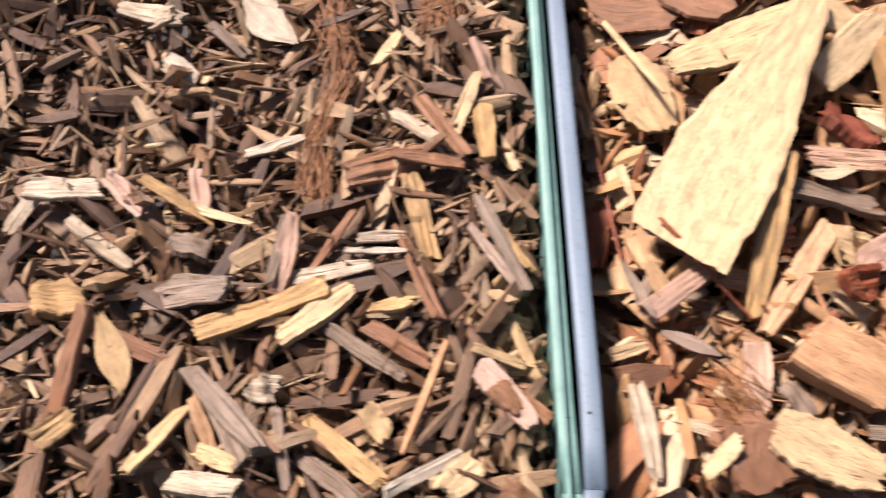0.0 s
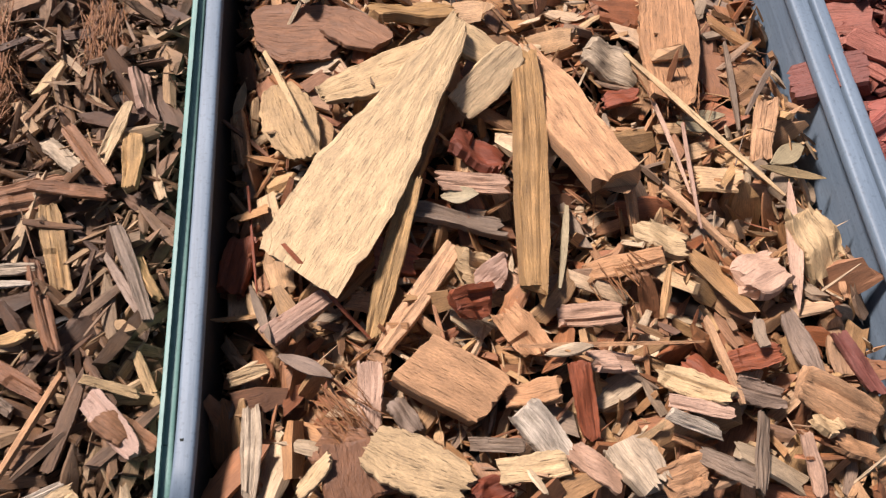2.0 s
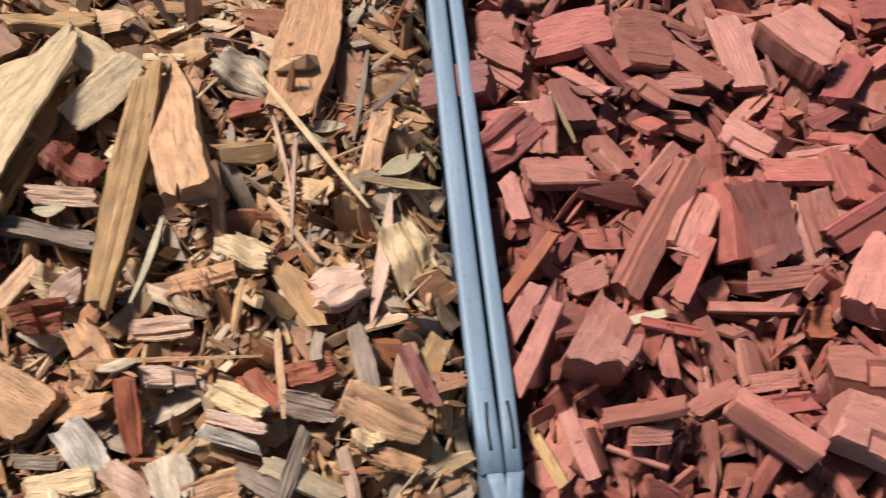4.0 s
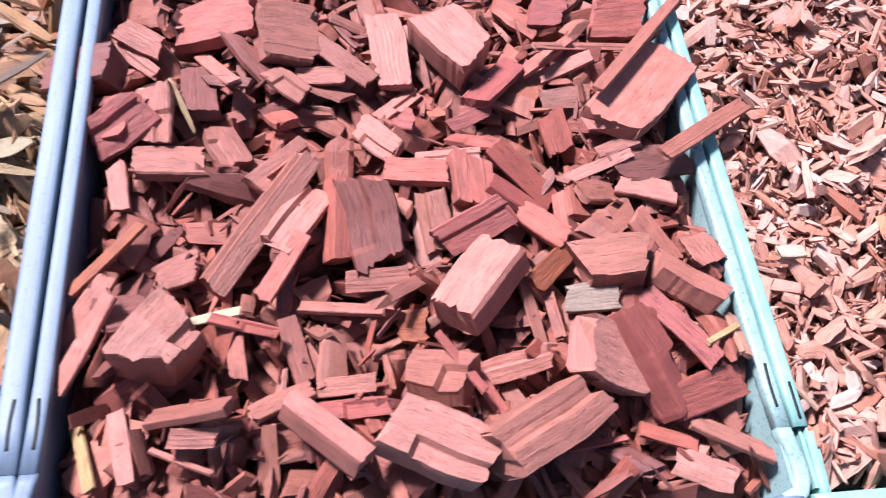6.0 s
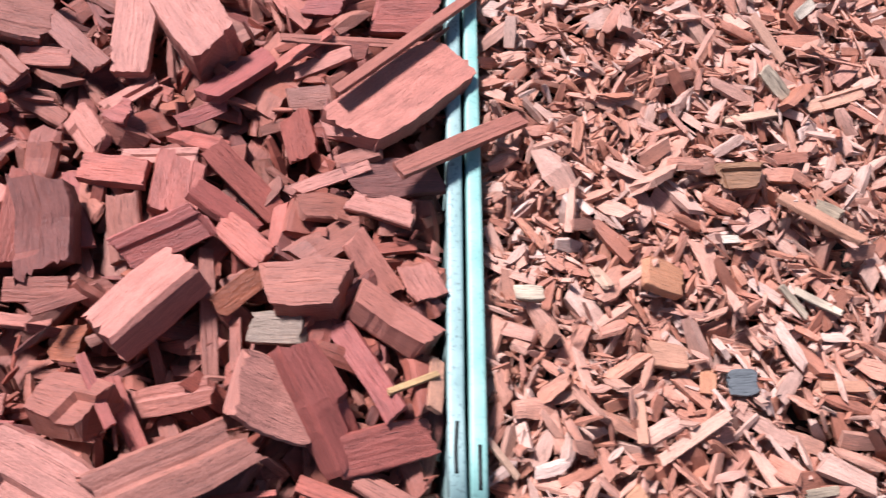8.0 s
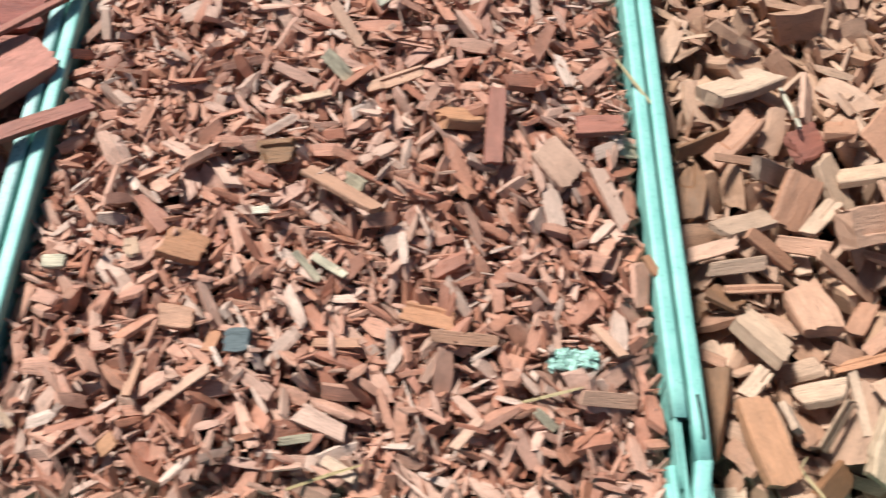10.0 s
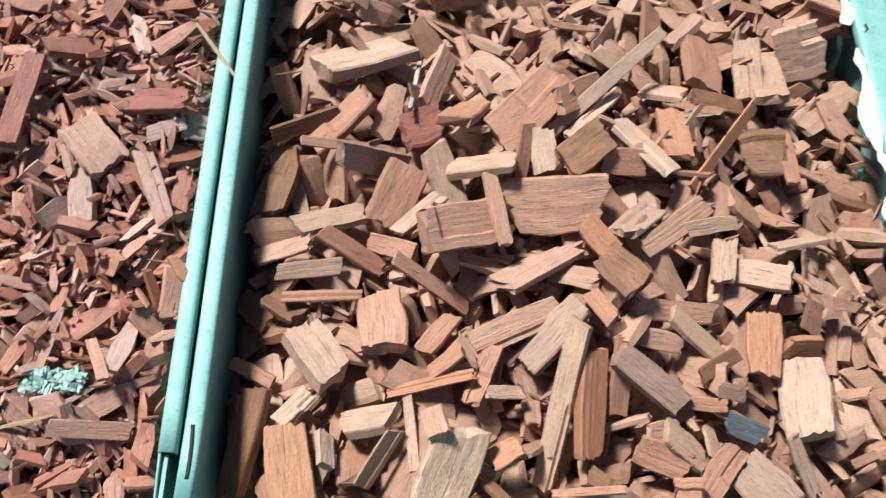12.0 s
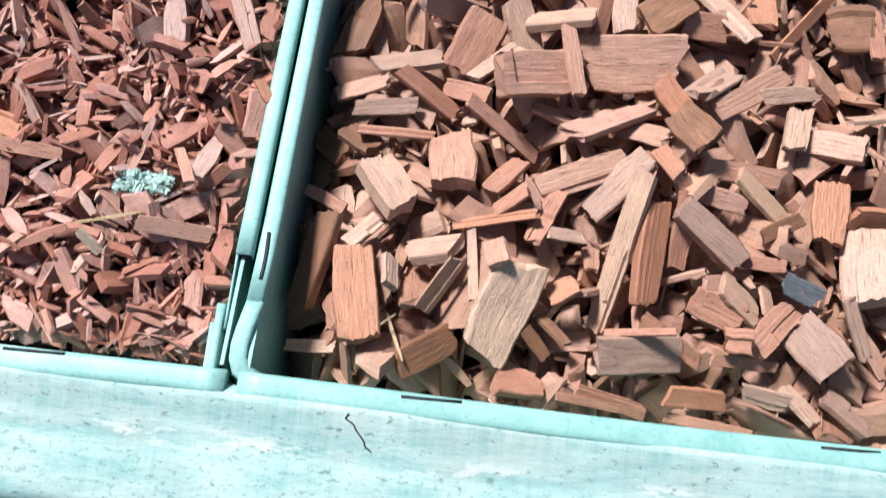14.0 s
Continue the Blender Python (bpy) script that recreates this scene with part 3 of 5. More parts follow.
def peeling_strip(owner, y0, y1, seed):
    """A torn ribbon of cream undercoat that curls away from the broad rim's inner edge."""
    rng = np.random.default_rng(seed)
    bm = bmesh.new()
    rows = []
    for q in np.linspace(0, 1, 30):
        y = y0 + (y1 - y0) * q
        w = 0.0036 * (0.35 + abs(math.sin(5.5 * q + seed))) * min(1, 6 * q + .2, 6 * (1 - q) + .2) + rng.normal(0, .0003)
        x = 1.7205 - 0.0022 * math.sin(3.1 * q) + 0.0008 * math.sin(17 * q + seed)
        z = RIM - 0.0015 + 0.0016 * math.sin(8 * q + seed)
        tilt = 0.5 + 0.5 * math.sin(9 * q + 2 * seed)
        rows.append([bm.verts.new(Vector(p) - Vector(owner.location)) for p in ((x - w, y, z - w * tilt), (x + w, y, z + .3 * w), (x + w, y, z + .3 * w + .0007), (x - w, y, z - w * tilt + .0007))])
    for r0, r1 in zip(rows, rows[1:]):
        for j in range(4):
            bm.faces.new((r0[j], r0[(j + 1) % 4], r1[(j + 1) % 4], r1[j]))
    bm.faces.new(rows[0]); bm.faces.new(rows[-1][::-1])
    bmesh.ops.recalc_face_normals(bm, faces=bm.faces)
    part("peeling_paint", bm, CREAM, owner, "curled strip of peeling cream paint")


for y0, y1, seed in ((0.245, 0.300, 1), (0.300, 0.405, 2), (0.425, 0.475, 4)):
    peeling_strip(brown_tray, y0, y1, seed)
tray(SPLITS[5], SPLITS[6], TEAL, "teal painted metal tray full of grey-green pebbles")

# ---- bench, front board, ground ----
bench = tagged(new("display_bench"), "timber display bench with a worn teal painted front board", "bench")
bench.location = (0.88, 0.35, 0)
bo = Vector(bench.location)


def bench_part(name, x0, y0, z0, x1, y1, z1, mat, bevel=0.004, label=""):
    bm = bmesh.new()
    box(bm, x0, y0, z0, x1, y1, z1, bevel)
    for v in bm.verts:
        v.co -= bo
    return part(name, bm, mat, bench, label)


bench_part("bench_top", -0.42, -0.02, 0.650, 2.20, 0.72, 0.6895, BOARD)
for lx in (-0.36, 0.86, 2.08):
    for ly in (0.03, 0.62):
        bench_part("leg", lx, ly, 0.0, lx + 0.07, ly + 0.07, 0.6495, BOARD)

# the front board: a sloped shoulder under the rims, then a flat worn lip
bm = bmesh.new()
prof = [(0.0490, 0.8160), (0.0440, 0.8214), (0.0405, 0.8206), (0.034, 0.8174), (0.020, 0.8118), (0.016, 0.8106), (0.012, 0.8104), (-0.012, 0.8068), (-0.017, 0.8048), (-0.019, 0.8000), (-0.019, 0.7700), (0.0490, 0.7700)]
rows = []
for x in np.linspace(-0.42, 2.20, 90):
    rows.append([bm.verts.new(Vector((x, y + 0.0006 * noise.noise((x * 9, i, 0)), z + 0.0006 * noise.noise((x * 14, i * 3, 5)))) - bo) for i, (y, z) in enumerate(prof)])
for r0, r1 in zip(rows, rows[1:]):
    for j in range(len(prof)):
        bm.faces.new((r0[j], r0[(j + 1) % len(prof)], r1[(j + 1) % len(prof)], r1[j])).smooth = True
bm.faces.new(rows[0]); bm.faces.new(rows[-1][::-1])
bmesh.ops.recalc_face_normals(bm, faces=bm.faces)
front_board = part("front_board", bm, BOARD, bench, "worn pale teal painted front board with cracks")
for cx, cy, n_seg, seed in ((1.366, 0.041, 8, 3), (0.62, 0.03, 7, 8)):
    # a jagged crack in the paint
    bm = bmesh.new()
    crng = np.random.default_rng(seed)
    path = []
    for i in range(n_seg):
        y = cy - 0.0024 * i
        path.append((cx + 0.0022 * i + crng.normal(0, 0.0008) - bo.x, y - bo.y, float(np.interp(y, (0.012, 0.020, 0.034, 0.0405, 0.044), (0.8105, 0.8119, 0.8175, 0.8207, 0.8215))) + 0.0002))
    sweep(bm, path, [(-.0005, -.0008), (.0005, -.0008), (.0003, .0003), (-.0003, .0003)])
    part("crack", bm, OPENING_DARK, front_board, "dark crack in the board's paint")
for lx in (-0.36, 0.86, 2.08):
    bench_part("board_bracket", lx, 0.0, 0.6896, lx + 0.04, 0.05, 0.7698, BOARD)

bm = bmesh.new()
bmesh.ops.create_grid(bm, x_segments=60, y_segments=60, size=400)
for v in bm.verts:
    d = v.co.length
    v.co.z = 0.02 * noise.noise(v.co * 0.7) if d < 10 else 0
GROUND = paint_mat("packed_earth", "4A443A", "5E564A", 0.9, 1.0, (6, 6, 6))
tagged(part("ground", bm, GROUND), "packed grey-brown earth", "ground", kind="structure")


# ---- the mulch in the trays ----
def maker(fine, Ls, asp, ths, **kw):
    def make(rng):
        L = float(np.clip(rng.lognormal(math.log(Ls[0]), Ls[1]), Ls[2], Ls[3]))
        W = L * rng.uniform(*asp)
        T = max(0.0008, W * rng.uniform(*ths))
        k = {a: (rng.uniform(*b) if isinstance(b, tuple) else b) for a, b in kw.items()}
        return L, W, T, piece(rng, L, W, T, fine, **k)
    return make


def bed(x0, x1, depth, surface, mat, name, label):
    """The packed fines under the loose top pieces, down to the tray floor."""
    bm = bmesh.new()
    nx, ny = 24, 34
    def grid(z):
        return [[bm.verts.new((x, y, z(x, y))) for y in np.linspace(FRONT + 0.010, BACK - 0.010, ny)] for x in np.linspace(x0 + 0.0135, x1 - 0.0135, nx)]
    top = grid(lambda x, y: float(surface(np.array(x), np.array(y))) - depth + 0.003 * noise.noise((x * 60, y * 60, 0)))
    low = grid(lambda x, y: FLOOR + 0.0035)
    for i in range(nx - 1):
        for j in range(ny - 1):
            bm.faces.new((top[i][j], top[i + 1][j], top[i + 1][j + 1], top[i][j + 1]))
            bm.faces.new((low[i][j], low[i][j + 1], low[i + 1][j + 1], low[i + 1][j]))
    for i in range(nx - 1):
        for j in (0, ny - 1):
            bm.faces.new((top[i][j], top[i + 1][j], low[i + 1][j], low[i][j]))
    for j in range(ny - 1):
        for i in (0, nx - 1):
            bm.faces.new((top[i][j], top[i][j + 1], low[i][j + 1], low[i][j]))
    bmesh.ops.recalc_face_normals(bm, faces=bm.faces)
    return tagged(part(name, bm, mat), label, "mulch", kind="stuff")


def finish(pile, material, n_loose, name, label, group, stuff_label, one="wood_chip", kind_word="wood chip"):
    """The measured pieces and the last dropped ones become things, the rest one heap."""
    rest = [g for g in pile.got if not g[4]]
    top = rest[-n_loose:] if n_loose else []
    low = rest[:len(rest) - len(top)]
    tagged(wood_object(name, low, material), stuff_label, "mulch", kind="stuff")
    for g in top:
        loose(g, one, material, label, kind_word, group)


def near(v, at, wide): return np.exp(-((v - at) / wide) ** 2)
def s1(x, y): return 0.798 + 0.006 * np.sin(9 * x + 3) * np.cos(8 * y) - 0.006 * near(x, 0.044, 0.03)
def s2(x, y): return 0.803 + 0.006 * np.sin(12 * x) * np.cos(9 * y + 1) - 0.030 * near(x, 0.474, 0.026) - 0.034 * near(x, 0.048, 0.024)
def s3(x, y): return 0.813 + 0.004 * np.sin(13 * x) * np.cos(11 * y) - 0.012 * near(x, 0.480, 0.02) + 0.011 * near(x, 0.874, 0.014)
def s4(x, y): return 0.811 + 0.024 * np.clip((y - 0.06) / 0.25, 0, 1) * np.clip(1.25 - np.abs(x - 1.10) / 0.19, 0, 1)
def s5(x, y): return 0.804 + 0.005 * np.sin(11 * x) * np.cos(12 * y) - 0.020 * np.clip((0.13 - y) / 0.08, 0, 1) - 0.030 * near(x, 1.318, 0.017) - 0.030 * near(x, 1.425, 0.022) * near(y, 0.075, 0.022) - 0.02 * near(x, 1.33, 0.02) * near(y, 0.085, 0.03)


PILES = []
for i, (surf, depth) in enumerate(((s1, 0.030), (s2, 0.032), (s3, 0.050), (s4, 0.022), (s5, 0.055))):
    a, b = SPLITS[i] + 0.008, SPLITS[i + 1] - 0.008
    PILES.append(Pile(max(a, -0.385), b, FRONT + 0.007, 0.56, surf, depth, 40 + i))
    # the bed's near-black colour stands in for shade in the gaps
    bed(SPLITS[i], SPLITS[i + 1], depth, surf, GAP_FINES, "mulch_fines", "wood fines packed under the chips, coloured near-black as gap shade")
P1, P2, P3, P4, P5 = PILES

SLIVER = dict(skew=(-.5, .5), rag=.25, w0=(.55, 1), w1=(.15, .8), bend=(-.15, .15))
FLAKE = dict(skew=(-.6, .6), rag=.2, w0=(.6, 1), w1=(.35, 1), bend=(-.2, .2), cup=(-.2, .2))
BLOCK = dict(skew=(-.55, .55), rag=.08, w0=(.88, 1), w1=(.8, 1), bend=(-.04, .04))
CRUMB = dict(skew=(-.7, .7), rag=.12, w0=(.7, 1), w1=(.4, 1))
P1.fill(1500, maker(1, (0.031, .42, .012, .068), (.10, .28), (.3, .7), **SLIVER), upright=.42, reach=-.005)
P1.fill(2600, maker(0, (0.016, .5, .006, .05), (.08, .3), (.3, .9), skew=(0, .6), rag=.25, w0=(.5, 1), w1=(.2, .8)), upright=.3, reach=-.004)
P1.fill(420, maker(1, (0.032, .38, .016, .06), (.10, .26), (.3, .6), **SLIVER), upright=.4, reach=-.002)
P2.fill(1300, maker(1, (0.024, .4, .010, .05), (.2, .6), (.12, .45), **FLAKE), upright=.4, reach=-.004)
P2.fill(1500, maker(0, (0.013, .5, .005, .035), (.12, .5), (.2, .6), **CRUMB), upright=.3, reach=-.005)
P2.fill(220, maker(1, (0.022, .4, .012, .042), (.2, .6), (.12, .4), **FLAKE), upright=.25)
P3.fill(1350, maker(1, (0.028, .35, .012, .055), (.22, .6), (.25, .6), **BLOCK), upright=.42, reach=-.006)
P3.fill(450, maker(0, (0.018, .4, .008, .035), (.2, .5), (.3, .6), **BLOCK), upright=.35, reach=-.008)
P3.fill(220, maker(1, (0.025, .3, .014, .042), (.22, .55), (.25, .5), **BLOCK), upright=.3, reach=-.002)
P4.fill(8500, maker(0, (0.0125, .42, .004, .032), (.16, .5), (.25, .6), **CRUMB), upright=.35)
P4.fill(500, maker(1, (0.015, .35, .008, .03), (.2, .5), (.25, .5), **CRUMB), upright=.2, reach=.006)
P5.fill(1350, maker(1, (0.029, .3, .014, .05), (.28, .6), (.2, .5), **BLOCK), upright=.45, reach=-.008)
P5.fill(350, maker(0, (0.018, .4, .008, .035), (.2, .5), (.25, .6), **BLOCK), upright=.35, reach=-.010)
P5.fill(140, maker(1, (0.026, .3, .016, .042), (.28, .6), (.2, .42), **BLOCK), upright=.3, reach=-.003)
# splinters and crumbs that lie over the rest
SPLINTER = dict(skew=(-.5, .5), rag=.3, w0=(.5, 1), w1=(.1, .7))
P1.fill(360, maker(0, (0.015, .45, .006, .035), (.06, .18), (.4, .9), **SPLINTER), upright=.3, reach=.004)
P2.fill(420, maker(0, (0.013, .45, .005, .03), (.06, .25), (.3, .8), **SPLINTER), upright=.3, reach=.012)
P3.fill(380, maker(0, (0.016, .4, .007, .03), (.08, .3), (.4, .8), **SPLINTER), upright=.3, reach=.003)
P4.fill(1500, maker(0, (0.0095, .4, .004, .02), (.12, .35), (.3, .8), **SPLINTER), upright=.3, reach=.010)
P5.fill(240, maker(0, (0.016, .4, .007, .03), (.08, .3), (.4, .8), **SPLINTER), upright=.3, reach=.003)
HAIR = dict(skew=0.0, rag=.2, w0=(.6, 1), w1=(.3, .8))
P1.fill(160, maker(0, (0.026, .4, .012, .06), (.02, .05), (.6, .9), **HAIR), upright=.5, reach=.014)
P2.fill(260, maker(0, (0.022, .4, .010, .05), (.02, .06), (.6, .9), **HAIR), upright=.5, reach=.014)
P4.fill(60, maker(0, (0.020, .4, .010, .04), (.03, .06), (.6, .9), **HAIR), upright=.5, reach=.012)
TONES = {
    "bark": (T_BARK, "pale tan"), "yellow": (T_YELLOW, "yellow-tan"), "orange": (T_ORANGE, "orange-tan"), "white": (T_WHITE, "bleached pale"),
    "grey": (T_GREY, "weathered grey-brown"), "brown": (T_BROWN, "dark brown"), "rust": (T_RUST, "rust-brown"), "pink": (T_PINK, "pale pinkish"),
    "brick": (T_BRICK, "brick-red"), "orangebrick": (T_OBRICK, "orange-red"), "maroon": (T_MAROON, "dark maroon"), "mauve": (T_MAUVE, "dull mauve-brown"),
    "blush": (T_BLUSH, "pale pinkish brown"), "greyclay": (T_GREYCLAY, "greyish brown"), "clay": (T_CLAY, "clay-brown"), "orangeclay": (T_OCLAY, "warm orange-brown"), "sandclay": (T_SANDCLAY, "smooth light brown"), "yellowclay": (T_YCLAY, "yellowish brown"),
    "sand": (T_SAND, "sand-coloured"), "pale": (T_PALE, "pale cream"), "mint": (T_MINT, "mint green"), "slate": (T_SLATE, "blue-grey"),
    "leaf": (T_LEAF, "dry grey-green"), "straw": (T_STRAW, "straw-coloured"), "fibre": (T_FIBRE, "orange"),
}
HEAPS = {}
P5.lean = 0.6


def lay(pile, x, y, turn, L, W, tone, form="chip", T=None, w0=None, w1=None, lift=0.0, side=0.0, prof=None):
    """One piece that shows well, at its own place on the pile."""
    rng = pile.rng
    mat, word = TONES[tone]
    rough_bin = pile in (P1, P2)
    heap, group = HEAPS[pile]
    if form == "twig":
        T, name, what = W * .8, "twig", "thin twig" if tone != "straw" else "dry grass stalk"
        shape = piece(rng, L, W, T, 2, .7, .4, .2, .2, rng.uniform(-.05, .10), 0, .12)
    elif form == "leaf":
        T, name, what = 0.0016, "leaf" if tone in ("leaf", "sand") else "bark_shred", "dry curled leaf" if tone in ("leaf", "sand") else "curled bark shred"
        shape = piece(rng, L, W, T, 2, .25, .15, .2, .15, rng.uniform(.05, .15), rng.uniform(.1, .3), .08)
    elif form == "flat":
        T, name, what = 0.0045, "bark_slab", "torn bark slab with long fibres"
        shape = piece(rng, L, W, T, 2, w0 or .8, w1 or .7, .15, .06, .03, rng.uniform(.02, .08), .02, torn=.011, ridge=.0001, prof=prof)
    elif form == "block":
        name, what = "bark_chip", "squarely sawn block of wood"
        shape = piece(rng, L, W, T, 2, .98, .96, rng.uniform(-.15, .15), .05, 0, 0, .015, torn=.005, ridge=.00012)
    else:
        if T and pile is P5:
            T *= .65
        T = T or float(np.clip(W * rng.uniform(.22, .4), .002, .012))
        name, what = ({P1: "wood_sliver", P2: "bark_chip", P3: "red_wood_chip", P4: "fine_wood_chip", P5: "brown_wood_chip"}[pile], "torn piece of wood" if rough_bin else "split wood chip")
        if rough_bin:
            shape = piece(rng, L, W, T, 2, w0 or rng.uniform(.72, 1), w1 or rng.uniform(.62, 1), rng.uniform(-.35, .35), .13, rng.uniform(-.05, .05), rng.uniform(-.08, .08), .04, torn=.014, split=.45, ridge=.0002)
        else:
            shape = piece(rng, L, W, T, 2, w0 or rng.uniform(.86, 1), w1 or rng.uniform(.82, 1), rng.uniform(-.35, .35), .06, rng.uniform(-.012, .012), 0, .018, torn=.005, split=.3, ridge=.0001)
    tip = 0.0 if form != "chip" or lift else float(rng.normal(0, .24 if pile is P5 else .17))
    if form == "chip" and not side and not lift:
        side = float(rng.normal(0, .4 if pile is P5 else .3))
    pile.drop(x, y, radians(turn), shape, L, W, T, tip, side, 0.45, True, None, lift, bound=lift == 0)
    loose(pile.got[-1], name, mat, word + " " + what + " on " + heap, name.replace("_", " "), group)


def tuft(pile, x0, y0, x1, y1, wide, n, label, lift=0.012):
    """A loose bunch of long fibres, one thing, that lies along a line on the pile."""
    rng = pile.rng
    a, b = np.array((x0, y0)), np.array((x1, y1))
    along = b - a; size = np.hypot(*along); along = along / size; across = np.array((-along[1], along[0]))
    i, j = int(((x0 + x1) / 2 - pile.x0) / pile.c), int(((y0 + y1) / 2 - pile.y0) / pile.c)
    level = float(pile.target[min(max(i, 0), pile.nx - 1), min(max(j, 0), pile.ny - 1)])
    items = []
    for _ in range(n):
        L = size * rng.uniform(.35, .9)
        W = rng.uniform(.0004, .0009)
        mid = a + along * size * rng.uniform(.25, .75) + across * rng.normal(0, wide * .33)
        co, quads, k, uv = piece(rng, L, W, W * .8, 2, .8, .4, 0, .3, rng.uniform(-.3, .3), 0, .2)
        yaw = math.atan2(along[1], along[0]) + rng.normal(0, .22)
        co = co @ (rot(yaw, 0, 0) @ rot(0, rng.normal(0, .10), 0)).T + (mid[0], mid[1], level + rng.uniform(-.002, lift))
        items.append((co, quads, k, uv))
    centre = np.mean([c[0].mean(0) for c in items], 0)
    ob = wood_object("fibre_tuft", [(c - centre, q, k, u) for c, q, k, u in items], T_FIBRE)
    ob.location = centre
    return tagged(ob, label, "fibre tuft", HEAPS[pile][1])


def lichen(pile, x, y, turn, L, W, label):
    """A crumbly tuft of many small lobes, one thing."""
    rng = pile.rng
    i, j = int((x - pile.x0) / pile.c), int((y - pile.y0) / pile.c)
    level = float(np.percentile(pile.h[i - 7:i + 8, j - 3:j + 4], 85))
    items = []
    for _ in range(170):
        u, v = rng.uniform(-.5, .5) * L, rng.uniform(-.5, .5) * W
        size = rng.uniform(.0022, .0050)
        co, quads, k, uv = piece(rng, size, size * .55, size * .3, 0, .8, .5, .4, .3)
        co = co @ rot(rng.uniform(0, 6.28), rng.normal(0, .4), rng.normal(0, .4)).T
        c, s = math.cos(radians(turn)), math.sin(radians(turn))
        items.append((co + (c * u - s * v, s * u + c * v, rng.uniform(-.001, .003)), quads, k, uv))
    ob = wood_object("lichen", items, T_MINT)
    ob.location = (x, y, level)
    return tagged(ob, label, "lichen", HEAPS[pile][1])


HEAPS.update({P1: ("dark aged mulch", "pieces on the aged mulch"), P2: ("tan bark mix", "pieces on the bark mix"), P3: ("red dyed chips", "pieces on the red chips"),
              P4: ("fine red mulch", "pieces on the fine mulch"), P5: ("brown wood chips", "pieces on the brown chips")})
# ---- the pieces that can be told apart, each at its own place: x, y, turn, length, width ----
lay(P2, 0.111, 0.428, -8, 0.060, 0.047, "brown", form="flat", prof=(.8, 1, 1, .9))
lay(P2, 0.152, 0.422, -36, 0.040, 0.033, "brown", form="flat")
lay(P2, 0.192, 0.439, 5, 0.057, 0.023, "yellow")
lay(P2, 0.327, 0.390, -30, 0.034, 0.028, "white")
lay(P2, 0.330, 0.358, 5, 0.022, 0.014, "rust")
lay(P2, 0.176, 0.384, 22, 0.108, 0.034, "bark", form="flat", prof=(.5, .95, 1.05, 1, .8), lift=.010)
lay(P2, 0.236, 0.389, -32, 0.052, 0.026, "bark", form="flat", prof=(.9, 1, .8, .45), lift=.008)
lay(P2, 0.106, 0.344, -72, 0.058, 0.034, "bark", form="flat", prof=(.6, 1, 1.1, .95, .6))
lay(P2, 0.070, 0.348, -80, 0.042, 0.012, "orange")
lay(P2, 0.068, 0.382, 84, 0.040, 0.010, "bark", form="leaf")
lay(P2, 0.226, 0.308, -26, 0.034, 0.028, "rust")
lay(P2, 0.220, 0.287, -10, 0.044, 0.013, "sand")
lay(P2, 0.102, 0.368, -70, 0.083, 0.004, "bark", form="twig", lift=.006)
lay(P2, 0.238, 0.367, 45, 0.058, 0.025, "bark", form="flat")
lay(P2, 0.210, 0.266, -12, 0.055, 0.017, "grey")
lay(P2, 0.212, 0.280, -9, 0.024, 0.010, "leaf", form="leaf")
lay(P2, 0.169, 0.241, -4, 0.027, 0.020, "rust")
lay(P2, 0.152, 0.217, -13, 0.022, 0.015, "orange")
lay(P2, 0.217, 0.233, -9, 0.019, 0.023, "bark")
lay(P2, 0.226, 0.225, 31, 0.021, 0.018, "greyclay")
lay(P2, 0.213, 0.207, 19, 0.028, 0.022, "rust")
lay(P2, 0.111, 0.206, 37, 0.045, 0.013, "greyclay")
lay(P2, 0.189, 0.320, -110, 0.126, 0.017, "yellow")
lay(P2, 0.168, 0.240, -108, 0.102, 0.014, "yellow")
lay(P2, 0.373, 0.409, -100, 0.134, 0.043, "orange", form="flat")
lay(P2, 0.286, 0.339, -76, 0.153, 0.037, "orange", w0=.6, T=.014)
lay(P2, 0.316, 0.272, -84, 0.054, 0.008, "orange")
lay(P2, 0.258, 0.300, -95, 0.185, 0.022, "yellow", T=.012)
lay(P2, 0.166, 0.318, -122, 0.204, 0.063, "bark", form="flat", prof=(.25, .45, .62, .84, 1, 1.02, .94), lift=.012)
lay(P2, 0.182, 0.215, -126, 0.082, 0.014, "orange")
lay(P2, 0.071, 0.253, 74, 0.035, 0.021, "rust")
lay(P2, 0.133, 0.128, 170, 0.027, 0.024, "brown")
lay(P2, 0.151, 0.158, -92, 0.036, 0.014, "sand")
lay(P2, 0.170, 0.144, -57, 0.020, 0.012, "grey")
lay(P2, 0.144, 0.112, -84, 0.030, 0.042, "brown", form="block", T=.014)
lay(P2, 0.213, 0.098, 25, 0.019, 0.017, "rust")
lay(P2, 0.175, 0.112, -25, 0.056, 0.036, "bark", form="flat", prof=(.7, 1, .95, .8, .5))
lay(P2, 0.198, 0.161, -33, 0.050, 0.036, "orange", form="block", T=.020)
lay(P2, 0.086, 0.128, -87, 0.056, 0.011, "white")
lay(P2, 0.121, 0.110, 41, 0.023, 0.010, "bark")
lay(P2, 0.282, 0.198, 0, 0.034, 0.014, "sand")
lay(P2, 0.307, 0.226, 0, 0.046, 0.014, "orange")
lay(P2, 0.333, 0.241, -27, 0.028, 0.022, "bark")
lay(P2, 0.242, 0.190, -57, 0.031, 0.021, "orange")
lay(P2, 0.290, 0.165, 6, 0.028, 0.015, "sand")
lay(P2, 0.270, 0.143, -84, 0.041, 0.013, "rust")
lay(P2, 0.242, 0.151, 0, 0.029, 0.016, "orange")
